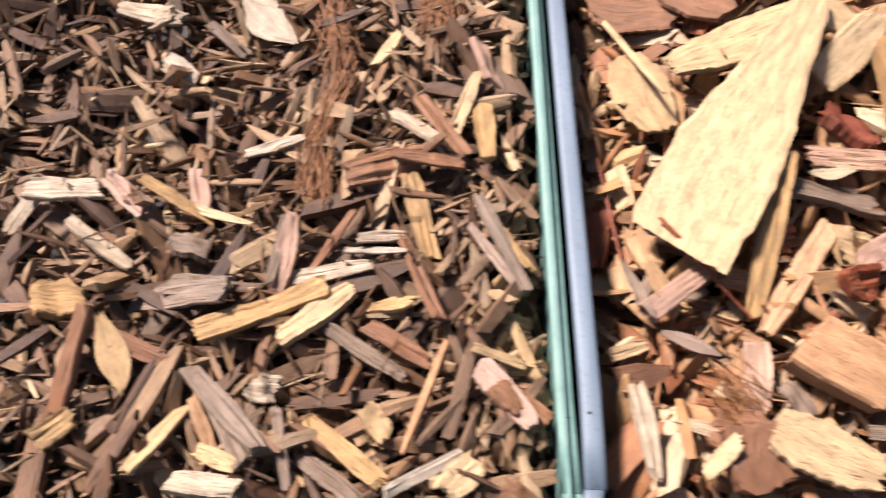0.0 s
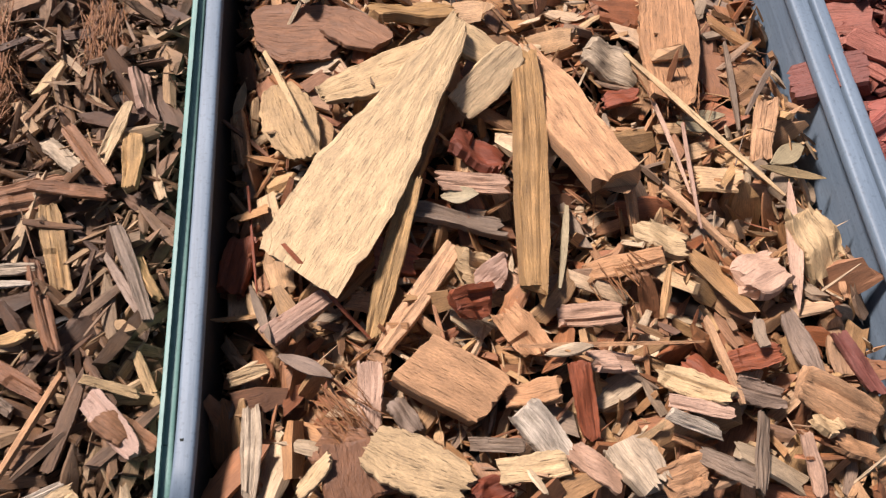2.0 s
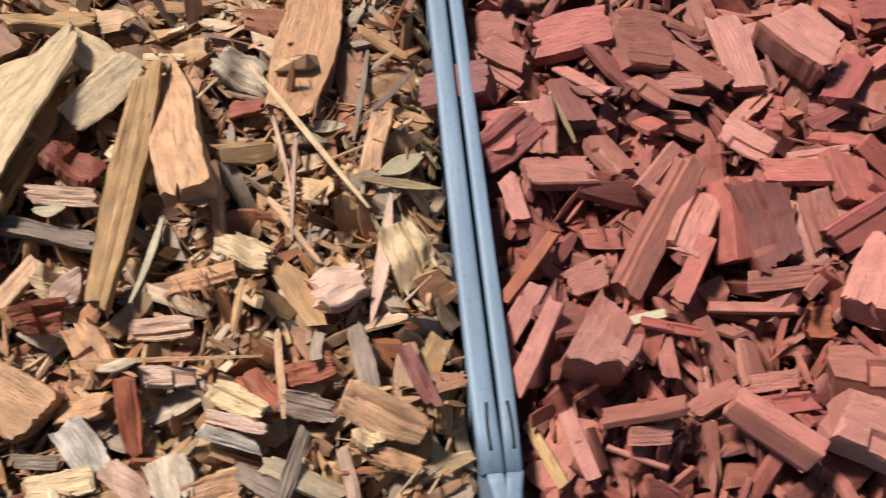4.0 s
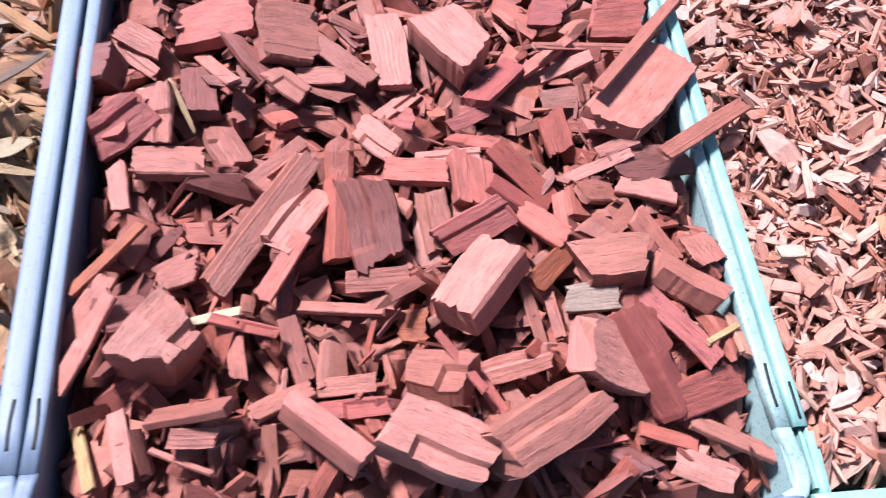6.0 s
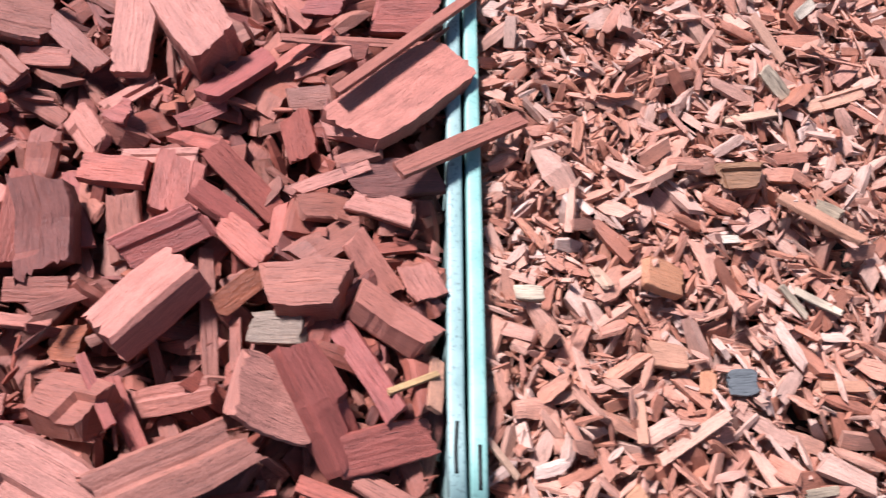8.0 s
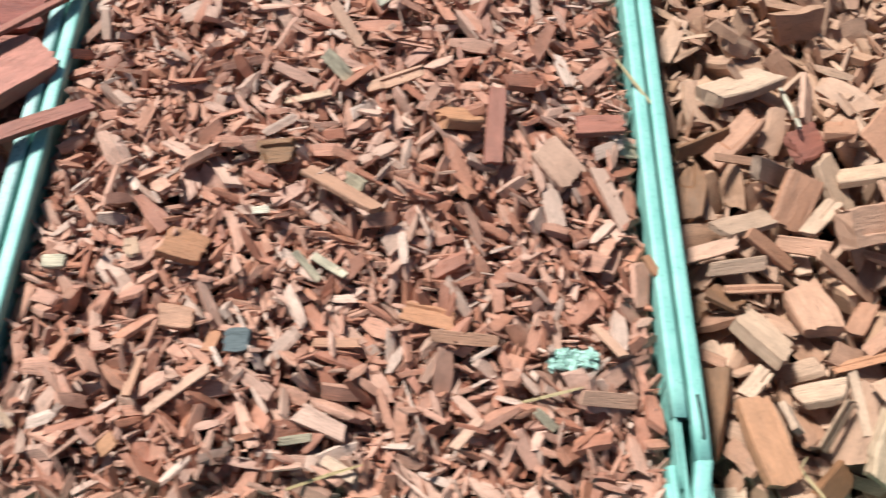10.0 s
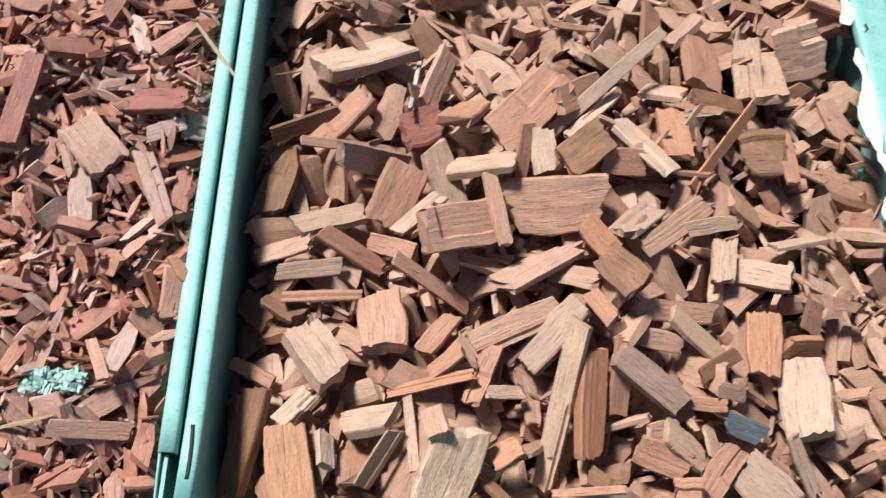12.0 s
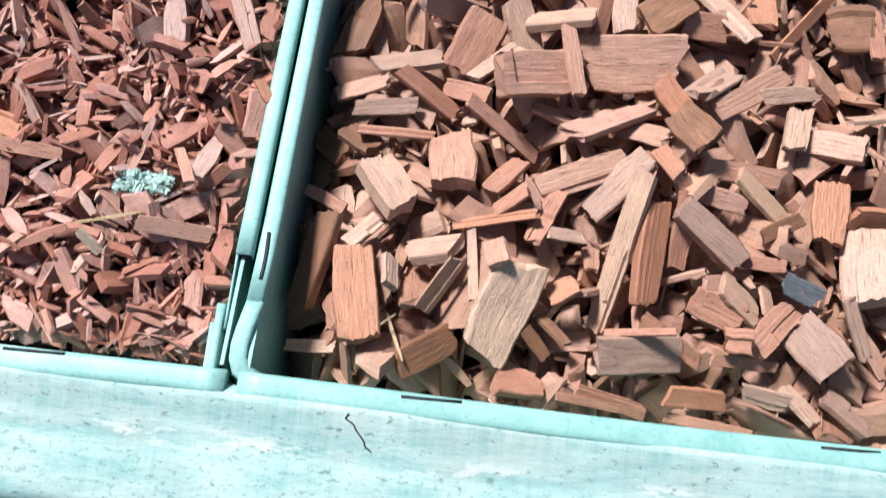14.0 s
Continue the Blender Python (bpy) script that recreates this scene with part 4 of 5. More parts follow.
lay(P2, 0.245, 0.128, -53, 0.034, 0.021, "white")
lay(P2, 0.294, 0.106, -68, 0.029, 0.024, "white")
lay(P2, 0.219, 0.124, -13, 0.032, 0.008, "grey")
lay(P2, 0.236, 0.108, 2, 0.036, 0.015, "bark")
lay(P2, 0.271, 0.106, -38, 0.029, 0.014, "sand")
lay(P2, 0.319, 0.098, 20, 0.027, 0.021, "orange")
lay(P2, 0.341, 0.101, -36, 0.031, 0.011, "grey")
lay(P2, 0.343, 0.149, -52, 0.033, 0.022, "rust")
lay(P2, 0.371, 0.161, 4, 0.030, 0.014, "rust")
lay(P2, 0.331, 0.145, -35, 0.039, 0.016, "bark")
lay(P2, 0.330, 0.132, -19, 0.034, 0.008, "sand")
lay(P2, 0.327, 0.124, -17, 0.034, 0.008, "white")
lay(P2, 0.328, 0.116, -14, 0.029, 0.005, "orange")
lay(P2, 0.369, 0.141, -12, 0.030, 0.015, "grey")
lay(P2, 0.360, 0.106, -108, 0.043, 0.009, "grey")
lay(P2, 0.401, 0.120, -36, 0.014, 0.015, "bark")
lay(P2, 0.390, 0.100, -79, 0.033, 0.008, "sand")
lay(P2, 0.417, 0.107, -17, 0.028, 0.014, "orange")
lay(P2, 0.410, 0.133, -27, 0.049, 0.024, "orange")
lay(P2, 0.432, 0.238, -69, 0.036, 0.029, "bark")
lay(P2, 0.389, 0.214, 23, 0.033, 0.031, "sand")
lay(P2, 0.401, 0.168, -78, 0.039, 0.013, "grey")
lay(P2, 0.432, 0.156, -66, 0.039, 0.010, "maroon")
lay(P2, 0.417, 0.319, -105, 0.043, 0.015, "orange")
lay(P2, 0.445, 0.337, -3, 0.022, 0.013, "orange", form="leaf")
lay(P2, 0.433, 0.304, 36, 0.037, 0.015, "leaf", form="leaf")
lay(P2, 0.381, 0.338, 3, 0.034, 0.009, "leaf", form="leaf")
lay(P2, 0.373, 0.329, -10, 0.023, 0.007, "leaf", form="leaf")
lay(P2, 0.409, 0.364, -99, 0.086, 0.004, "grey", form="twig")
lay(P2, 0.426, 0.358, -125, 0.076, 0.004, "grey", form="twig")
lay(P2, 0.372, 0.322, -59, 0.146, 0.004, "bark", form="twig")
lay(P2, 0.355, 0.317, -79, 0.080, 0.003, "sand", form="twig")
lay(P2, 0.361, 0.258, -58, 0.060, 0.005, "orange", form="twig")
lay(P2, 0.362, 0.289, -93, 0.079, 0.003, "greyclay", form="twig")
lay(P2, 0.081, 0.266, -84, 0.082, 0.002, "rust", form="twig")
lay(P2, 0.128, 0.218, -48, 0.076, 0.003, "rust", form="twig")
lay(P2, 0.290, 0.175, -3, 0.106, 0.003, "orange", form="twig")
lay(P2, 0.353, 0.162, -85, 0.058, 0.005, "orange", form="twig")
lay(P2, 0.273, 0.242, -103, 0.062, 0.004, "leaf", form="twig")
lay(P2, 0.090, 0.207, -71, 0.043, 0.006, "grey", form="leaf")
lay(P2, 0.115, 0.175, -27, 0.033, 0.010, "grey", form="leaf")
lay(P2, 0.082, 0.174, 19, 0.021, 0.008, "bark")
lay(P2, 0.264, 0.170, -2, 0.026, 0.009, "white", form="leaf")
lay(P2, 0.416, 0.233, -101, 0.089, 0.009, "sand", form="leaf")
lay(P2, 0.430, 0.288, 4, 0.059, 0.006, "straw", form="leaf")
lay(P1, -0.143, 0.422, -46, 0.053, 0.027, "white", form="leaf")
lay(P1, -0.172, 0.207, -5, 0.066, 0.015, "grey")
lay(P1, -0.035, 0.220, 111, 0.070, 0.010, "brown")
lay(P1, -0.198, 0.178, -22, 0.050, 0.011, "brown")
lay(P1, 0.022, 0.236, -63, 0.036, 0.007, "yellow")
lay(P1, -0.007, 0.339, 69, 0.049, 0.009, "bark")
lay(P1, -0.140, 0.135, -58, 0.065, 0.009, "grey")
lay(P1, -0.144, 0.099, -9, 0.037, 0.014, "white")
lay(P1, 0.021, 0.140, -34, 0.032, 0.016, "brown")
lay(P1, -0.113, 0.233, 77, 0.047, 0.012, "greyclay")
lay(P1, -0.041, 0.329, -49, 0.055, 0.013, "white")
lay(P1, -0.021, 0.324, -54, 0.052, 0.010, "brown")
lay(P1, 0.006, 0.320, -87, 0.044, 0.014, "yellow")
lay(P1, -0.057, 0.294, 22, 0.051, 0.020, "brown")
lay(P1, -0.035, 0.261, -76, 0.057, 0.013, "yellow")
lay(P1, 0.014, 0.239, -68, 0.070, 0.009, "grey")
lay(P1, 0.008, 0.233, -59, 0.050, 0.006, "grey")
lay(P1, -0.092, 0.194, 40, 0.050, 0.014, "bark")
lay(P1, -0.123, 0.197, 22, 0.075, 0.014, "yellow")
lay(P1, -0.057, 0.243, 14, 0.029, 0.008, "white")
lay(P1, -0.060, 0.234, -2, 0.036, 0.005, "white")
lay(P1, -0.087, 0.223, 4, 0.052, 0.010, "white")
lay(P1, -0.161, 0.213, -5, 0.037, 0.016, "grey")
lay(P1, -0.064, 0.172, -35, 0.055, 0.009, "grey")
lay(P1, -0.046, 0.177, -31, 0.041, 0.011, "brown")
lay(P1, 0.013, 0.145, -50, 0.042, 0.015, "greyclay")
lay(P1, 0.010, 0.167, -14, 0.032, 0.006, "bark")
lay(P1, -0.138, 0.139, -46, 0.070, 0.013, "grey")
lay(P1, -0.150, 0.132, -69, 0.036, 0.009, "orange")
lay(P1, -0.118, 0.151, 0, 0.012, 0.016, "white")
lay(P1, -0.056, 0.131, -53, 0.020, 0.012, "bark")
lay(P1, -0.072, 0.116, -41, 0.057, 0.010, "yellow")
lay(P1, -0.081, 0.104, -37, 0.039, 0.011, "grey")
lay(P1, -0.030, 0.104, 33, 0.049, 0.007, "white")
lay(P1, -0.049, 0.200, -2, 0.028, 0.011, "yellow")
lay(P1, -0.086, 0.241, 49, 0.043, 0.006, "brown")
lay(P1, -0.118, 0.237, -99, 0.045, 0.007, "grey")
lay(P1, -0.128, 0.314, 14, 0.038, 0.007, "white")
lay(P1, -0.217, 0.424, -3, 0.019, 0.017, "white")
lay(P1, -0.202, 0.379, -36, 0.027, 0.010, "white")
lay(P1, -0.172, 0.241, 162, 0.023, 0.018, "grey")
lay(P1, -0.174, 0.284, -79, 0.032, 0.013, "greyclay")
lay(P1, -0.030, 0.298, 179, 0.044, 0.011, "brown")
lay(P1, -0.030, 0.145, -109, 0.070, 0.004, "orange", form="twig")
lay(P1, -0.165, 0.267, -22, 0.064, 0.005, "straw", form="twig")
lay(P1, 0.035, 0.169, -68, 0.050, 0.006, "bark")
lay(P1, -0.172, 0.411, -39, 0.036, 0.010, "grey")
lay(P1, -0.059, 0.398, -124, 0.030, 0.011, "bark")
lay(P1, 0.007, 0.376, -76, 0.036, 0.014, "greyclay")
lay(P1, -0.105, 0.118, -79, 0.042, 0.006, "grey")
lay(P1, -0.011, 0.103, 47, 0.025, 0.017, "bark")
lay(P1, -0.139, 0.113, 154, 0.030, 0.010, "bark")
lay(P1, 0.019, 0.091, -27, 0.020, 0.012, "brown")
lay(P1, -0.257, 0.283, 3, 0.044, 0.015, "white")
lay(P1, -0.285, 0.272, 45, 0.030, 0.011, "white")
lay(P1, -0.228, 0.245, -36, 0.051, 0.010, "white")
lay(P1, -0.245, 0.207, 0, 0.024, 0.024, "yellow")
lay(P1, -0.204, 0.171, -69, 0.045, 0.017, "bark", form="leaf")
lay(P1, -0.184, 0.274, -27, 0.051, 0.009, "yellow")
lay(P1, -0.225, 0.428, -16, 0.050, 0.015, "white")
lay(P1, -0.197, 0.379, -39, 0.028, 0.011, "white")
lay(P1, -0.172, 0.124, 64, 0.048, 0.011, "bark")
lay(P1, -0.217, 0.279, -45, 0.038, 0.012, "greyclay")
lay(P1, -0.227, 0.169, 78, 0.061, 0.014, "brown")
lay(P1, -0.231, 0.130, 52, 0.024, 0.014, "yellow")
lay(P3, 0.561, 0.398, -2, 0.053, 0.034, "brick")
lay(P3, 0.607, 0.384, 7, 0.035, 0.047, "mauve")
lay(P3, 0.550, 0.342, 96, 0.048, 0.024, "maroon")
lay(P3, 0.504, 0.378, -40, 0.045, 0.010, "pink")
lay(P3, 0.510, 0.386, -28, 0.030, 0.017, "pink")
lay(P3, 0.496, 0.319, -8, 0.022, 0.034, "brick")
lay(P3, 0.524, 0.318, -90, 0.035, 0.026, "pink")
lay(P3, 0.534, 0.285, -4, 0.045, 0.028, "mauve")
lay(P3, 0.504, 0.272, -81, 0.033, 0.013, "pink")
lay(P3, 0.569, 0.295, -67, 0.034, 0.022, "mauve")
lay(P3, 0.603, 0.320, -59, 0.017, 0.019, "brick")
lay(P3, 0.561, 0.359, -59, 0.051, 0.010, "pink")
lay(P3, 0.607, 0.344, -41, 0.030, 0.018, "mauve")
lay(P3, 0.645, 0.365, -41, 0.049, 0.015, "mauve")
lay(P3, 0.629, 0.355, -8, 0.034, 0.013, "pink")
lay(P3, 0.677, 0.379, -86, 0.064, 0.026, "pink")
lay(P3, 0.722, 0.375, -57, 0.045, 0.038, "pink", T=.03)
lay(P3, 0.748, 0.345, 49, 0.052, 0.022, "brick")
lay(P3, 0.798, 0.418, -5, 0.025, 0.030, "brick")
lay(P3, 0.852, 0.414, 3, 0.042, 0.040, "brick")
lay(P3, 0.786, 0.365, 28, 0.043, 0.013, "brick")
lay(P3, 0.819, 0.374, 16, 0.100, 0.009, "mauve")
lay(P3, 0.799, 0.356, 12, 0.038, 0.011, "pink")
lay(P3, 0.681, 0.336, 40, 0.038, 0.013, "pink")
lay(P3, 0.683, 0.312, -22, 0.011, 0.018, "brick")
lay(P3, 0.728, 0.319, 19, 0.031, 0.010, "brick")
lay(P3, 0.787, 0.309, -73, 0.027, 0.020, "brick")
lay(P3, 0.665, 0.300, -53, 0.038, 0.019, "pink")
lay(P3, 0.730, 0.298, -24, 0.039, 0.013, "brick")
lay(P3, 0.709, 0.285, 4, 0.043, 0.010, "pink")
lay(P3, 0.686, 0.270, -12, 0.039, 0.019, "brick")
lay(P3, 0.722, 0.261, -92, 0.038, 0.029, "brick")
lay(P3, 0.758, 0.274, -39, 0.055, 0.017, "brick")
lay(P3, 0.696, 0.237, -80, 0.039, 0.020, "mauve")
lay(P3, 0.667, 0.251, -67, 0.054, 0.009, "brick")
lay(P3, 0.636, 0.239, 88, 0.052, 0.014, "brick", T=.02)
lay(P3, 0.656, 0.234, 103, 0.052, 0.034, "maroon", T=.02)
lay(P3, 0.750, 0.251, -27, 0.042, 0.017, "brick")
lay(P3, 0.763, 0.230, -43, 0.035, 0.018, "brick")
lay(P3, 0.780, 0.246, -92, 0.028, 0.009, "brick")
lay(P3, 0.603, 0.281, 47, 0.050, 0.018, "pink")
lay(P3, 0.590, 0.240, 55, 0.103, 0.018, "mauve", T=.016)
lay(P3, 0.612, 0.238, 56, 0.050, 0.024, "pink")
lay(P3, 0.720, 0.229, 25, 0.047, 0.022, "brick")
lay(P3, 0.603, 0.205, 57, 0.045, 0.012, "brick")
lay(P3, 0.542, 0.211, 12, 0.024, 0.021, "mauve")
lay(P3, 0.678, 0.170, 0, 0.016, 0.021, "rust")
lay(P3, 0.658, 0.197, -3, 0.038, 0.014, "mauve")
lay(P3, 0.639, 0.182, -5, 0.055, 0.009, "pink")
lay(P3, 0.678, 0.191, 39, 0.045, 0.008, "pink")
lay(P3, 0.764, 0.201, 42, 0.030, 0.014, "rust")
lay(P3, 0.801, 0.198, 0, 0.038, 0.030, "mauve", T=.02)
lay(P3, 0.786, 0.179, -9, 0.031, 0.018, "grey")
lay(P3, 0.805, 0.258, 17, 0.031, 0.019, "mauve")
lay(P3, 0.840, 0.259, -17, 0.038, 0.017, "pink")
lay(P3, 0.835, 0.220, -50, 0.038, 0.017, "pink")
lay(P3, 0.865, 0.209, -60, 0.022, 0.020, "pink")
lay(P3, 0.847, 0.184, -30, 0.048, 0.021, "pink", T=.018)
lay(P3, 0.835, 0.157, -57, 0.060, 0.014, "brick")
lay(P3, 0.748, 0.187, -81, 0.081, 0.009, "mauve")
lay(P3, 0.764, 0.173, -83, 0.031, 0.007, "mauve")
lay(P3, 0.718, 0.189, 50, 0.054, 0.033, "orangebrick", T=.02)
lay(P3, 0.734, 0.142, 8, 0.045, 0.016, "pink")
lay(P3, 0.690, 0.133, -17, 0.034, 0.030, "mauve", T=.02)
lay(P3, 0.714, 0.131, -61, 0.045, 0.009, "brick")
lay(P3, 0.700, 0.140, -59, 0.044, 0.006, "brick")
lay(P3, 0.577, 0.152, -85, 0.023, 0.010, "orangebrick")
lay(P3, 0.581, 0.167, -14, 0.038, 0.008, "brick")
lay(P3, 0.609, 0.158, -73, 0.038, 0.012, "mauve")
lay(P3, 0.601, 0.127, 26, 0.037, 0.013, "mauve")
lay(P3, 0.637, 0.135, 2, 0.033, 0.011, "pink")
lay(P3, 0.640, 0.121, 3, 0.040, 0.014, "brick")
lay(P3, 0.538, 0.157, 55, 0.033, 0.036, "mauve", T=.035)
lay(P3, 0.554, 0.118, -1, 0.045, 0.016, "mauve")
lay(P3, 0.556, 0.106, -2, 0.024, 0.011, "pink")
lay(P3, 0.549, 0.097, -24, 0.035, 0.004, "pink")
lay(P3, 0.623, 0.103, -41, 0.052, 0.013, "orangebrick", T=.018)
lay(P3, 0.788, 0.139, -18, 0.041, 0.036, "pink", T=.022)
lay(P3, 0.810, 0.137, -57, 0.066, 0.025, "brick", T=.02)
lay(P3, 0.845, 0.118, 18, 0.052, 0.023, "brick")
lay(P3, 0.742, 0.101, 32, 0.070, 0.031, "mauve", T=.028)
lay(P3, 0.684, 0.093, -26, 0.058, 0.034, "pink", T=.025)
lay(P3, 0.853, 0.092, -27, 0.051, 0.014, "mauve")
lay(P3, 0.819, 0.095, -18, 0.035, 0.009, "brick")
lay(P3, 0.776, 0.093, 5, 0.034, 0.004, "brick")
lay(P3, 0.871, 0.150, -94, 0.032, 0.008, "clay")
lay(P3, 0.859, 0.149, 27, 0.030, 0.004, "yellow")
lay(P3, 0.565, 0.177, 0, 0.031, 0.007, "leaf")
lay(P3, 0.849, 0.333, 48, 0.094, 0.043, "orangebrick", T=.014, lift=.004)
lay(P3, 0.854, 0.372, 50, 0.141, 0.010, "mauve", lift=.008)
lay(P3, 0.885, 0.297, 34, 0.092, 0.012, "mauve", lift=.006)
lay(P3, 0.808, 0.275, 16, 0.050, 0.008, "pink")
lay(P3, 0.523, 0.341, -8, 0.022, 0.003, "straw", form="twig")
lay(P3, 0.541, 0.323, -64, 0.037, 0.003, "straw", form="twig")
lay(P3, 0.494, 0.311, 28, 0.038, 0.030, "brick")
lay(P3, 0.491, 0.330, -17, 0.042, 0.011, "maroon")
lay(P3, 0.504, 0.215, 49, 0.056, 0.009, "rust")
lay(P3, 0.517, 0.176, 13, 0.027, 0.025, "maroon")
lay(P3, 0.518, 0.107, -77, 0.040, 0.010, "pink")
lay(P3, 0.499, 0.104, -71, 0.043, 0.007, "yellow")
lay(P3, 0.492, 0.182, 52, 0.052, 0.013, "pink", lift=.006)
lay(P3, 0.482, 0.152, 49, 0.033, 0.012, "brick", lift=.006)
lay(P3, 0.499, 0.161, 58, 0.057, 0.012, "pink", lift=.007)
lay(P3, 0.475, 0.360, -5, 0.047, 0.029, "maroon", lift=.008, T=.02)
lay(P4, 1.000, 0.217, -5, 0.025, 0.023, "orangeclay")
lay(P4, 1.152, 0.175, -11, 0.032, 0.014, "orangeclay")
lay(P4, 1.167, 0.314, 18, 0.028, 0.024, "orangeclay")
lay(P4, 1.194, 0.311, -94, 0.060, 0.012, "mauve")
lay(P4, 1.236, 0.288, -46, 0.030, 0.026, "blush")
lay(P4, 1.268, 0.321, 4, 0.032, 0.020, "mauve")
lay(P4, 1.293, 0.310, 4, 0.014, 0.013, "white")
lay(P4, 1.039, 0.157, 4, 0.014, 0.015, "slate")
lay(P4, 1.095, 0.253, -32, 0.053, 0.011, "clay")
lay(P4, 1.173, 0.160, 0, 0.041, 0.008, "clay")
lay(P4, 1.097, 0.157, 2, 0.027, 0.007, "clay")
lay(P4, 1.008, 0.126, 33, 0.044, 0.007, "blush")
lay(P4, 1.000, 0.172, -6, 0.020, 0.015, "clay")
lay(P4, 1.260, 0.128, 4, 0.039, 0.009, "blush")
lay(P4, 1.175, 0.105, 49, 0.023, 0.007, "blush")
lay(P4, 1.086, 0.354, -38, 0.023, 0.010, "white")
lay(P4, 1.068, 0.330, 5, 0.032, 0.007, "sand")
lay(P4, 1.076, 0.206, -45, 0.023, 0.005, "white")
lay(P4, 1.090, 0.206, -38, 0.028, 0.006, "white")
lay(P4, 1.272, 0.266, -67, 0.044, 0.012, "blush")
lay(P4, 1.260, 0.162, -61, 0.031, 0.006, "blush")
lay(P4, 1.044, 0.244, 5, 0.011, 0.005, "white")
lay(P4, 0.923, 0.205, -7, 0.016, 0.010, "white")
lay(P4, 1.023, 0.160, -105, 0.016, 0.009, "orangeclay")
lay(P4, 1.052, 0.282, -7, 0.023, 0.016, "brown")
lay(P4, 0.966, 0.218, -69, 0.017, 0.009, "sand")
lay(P4, 1.103, 0.085, 148, 0.022, 0.007, "sand")
lay(P4, 1.077, 0.101, 9, 0.018, 0.005, "white")
lay(P4, 1.103, 0.261, -36, 0.014, 0.010, "white")
lay(P4, 0.974, 0.095, 41, 0.011, 0.009, "orangeclay")
lay(P4, 1.220, 0.113, 145, 0.016, 0.006, "white")
lay(P4, 1.126, 0.345, 17, 0.041, 0.009, "clay")
lay(P4, 1.090, 0.394, -55, 0.037, 0.008, "blush")
lay(P4, 1.118, 0.417, 43, 0.018, 0.008, "white")
lay(P4, 0.981, 0.135, -94, 0.027, 0.006, "clay")
lay(P4, 1.095, 0.080, 16, 0.045, 0.002, "straw", form="twig")
lay(P4, 0.907, 0.115, -48, 0.025, 0.004, "sand")
lay(P4, 1.293, 0.216, -54, 0.014, 0.006, "orangeclay", lift=.008)
lay(P4, 1.224, 0.129, 12, 0.040, 0.002, "straw", form="twig")
lay(P4, 1.299, 0.358, -49, 0.052, 0.002, "straw", form="twig", lift=.012)
lay(P5, 1.385, 0.382, 27, 0.059, 0.025, "sand")
lay(P5, 1.434, 0.370, 73, 0.053, 0.016, "blush")
lay(P5, 1.420, 0.363, -97, 0.064, 0.003, "white")
lay(P5, 1.425, 0.331, 32, 0.028, 0.025, "mauve")
lay(P5, 1.453, 0.343, 59, 0.039, 0.023, "clay")
lay(P5, 1.494, 0.348, 48, 0.064, 0.030, "clay")
lay(P5, 1.530, 0.366, 46, 0.060, 0.020, "clay")
lay(P5, 1.538, 0.350, 48, 0.058, 0.009, "sand")
lay(P5, 1.543, 0.367, 43, 0.114, 0.010, "sand")
lay(P5, 1.617, 0.397, -95, 0.044, 0.029, "clay")
lay(P5, 1.623, 0.363, 3, 0.039, 0.015, "brown")
lay(P5, 1.647, 0.391, -89, 0.043, 0.019, "sand")
lay(P5, 1.663, 0.391, -102, 0.060, 0.022, "sand")
lay(P5, 1.690, 0.414, 2, 0.029, 0.041, "sand")
lay(P5, 1.591, 0.337, -88, 0.038, 0.021, "orangeclay")
lay(P5, 1.651, 0.327, 0, 0.026, 0.034, "brown")
lay(P5, 1.667, 0.327, -100, 0.060, 0.011, "clay")
lay(P5, 1.351, 0.331, 25, 0.044, 0.011, "brown")
lay(P5, 1.374, 0.335, 45, 0.048, 0.021, "clay")
lay(P5, 1.339, 0.293, 75, 0.049, 0.024, "brown", w1=.2)
lay(P5, 1.371, 0.264, 19, 0.043, 0.022, "greyclay")
lay(P5, 1.439, 0.296, -66, 0.039, 0.021, "sand")
lay(P5, 1.462, 0.302, 0, 0.040, 0.022, "sand")
lay(P5, 1.489, 0.315, -97, 0.035, 0.010, "clay")
lay(P5, 1.502, 0.314, -86, 0.027, 0.015, "sand")
lay(P5, 1.527, 0.314, 43, 0.038, 0.024, "brown")
lay(P5, 1.554, 0.313, 4, 0.029, 0.018, "clay")
lay(P5, 1.383, 0.316, 11, 0.071, 0.007, "clay")
lay(P5, 1.395, 0.304, 23, 0.057, 0.017, "greyclay")
lay(P5, 1.410, 0.283, 67, 0.040, 0.026, "clay")
lay(P5, 1.385, 0.244, -20, 0.044, 0.012, "clay")
lay(P5, 1.409, 0.247, -29, 0.035, 0.012, "clay")
lay(P5, 1.361, 0.231, 6, 0.038, 0.010, "greyclay")
lay(P5, 1.345, 0.244, 6, 0.038, 0.012, "blush")
lay(P5, 1.325, 0.212, -49, 0.035, 0.016, "brown")
lay(P5, 1.349, 0.207, -32, 0.022, 0.016, "brown")
lay(P5, 1.370, 0.214, 11, 0.048, 0.009, "clay")
lay(P5, 1.433, 0.224, -22, 0.057, 0.009, "clay")
lay(P5, 1.405, 0.199, -83, 0.038, 0.028, "clay")
lay(P5, 1.424, 0.268, 46, 0.037, 0.013, "sand")
lay(P5, 1.450, 0.256, 22, 0.055, 0.027, "blush", T=.022)
lay(P5, 1.470, 0.266, -79, 0.046, 0.010, "clay")
lay(P5, 1.508, 0.279, 2, 0.057, 0.034, "sandclay", T=.016)
lay(P5, 1.535, 0.257, -45, 0.028, 0.016, "orangeclay")
lay(P5, 1.542, 0.229, -62, 0.034, 0.021, "brown")
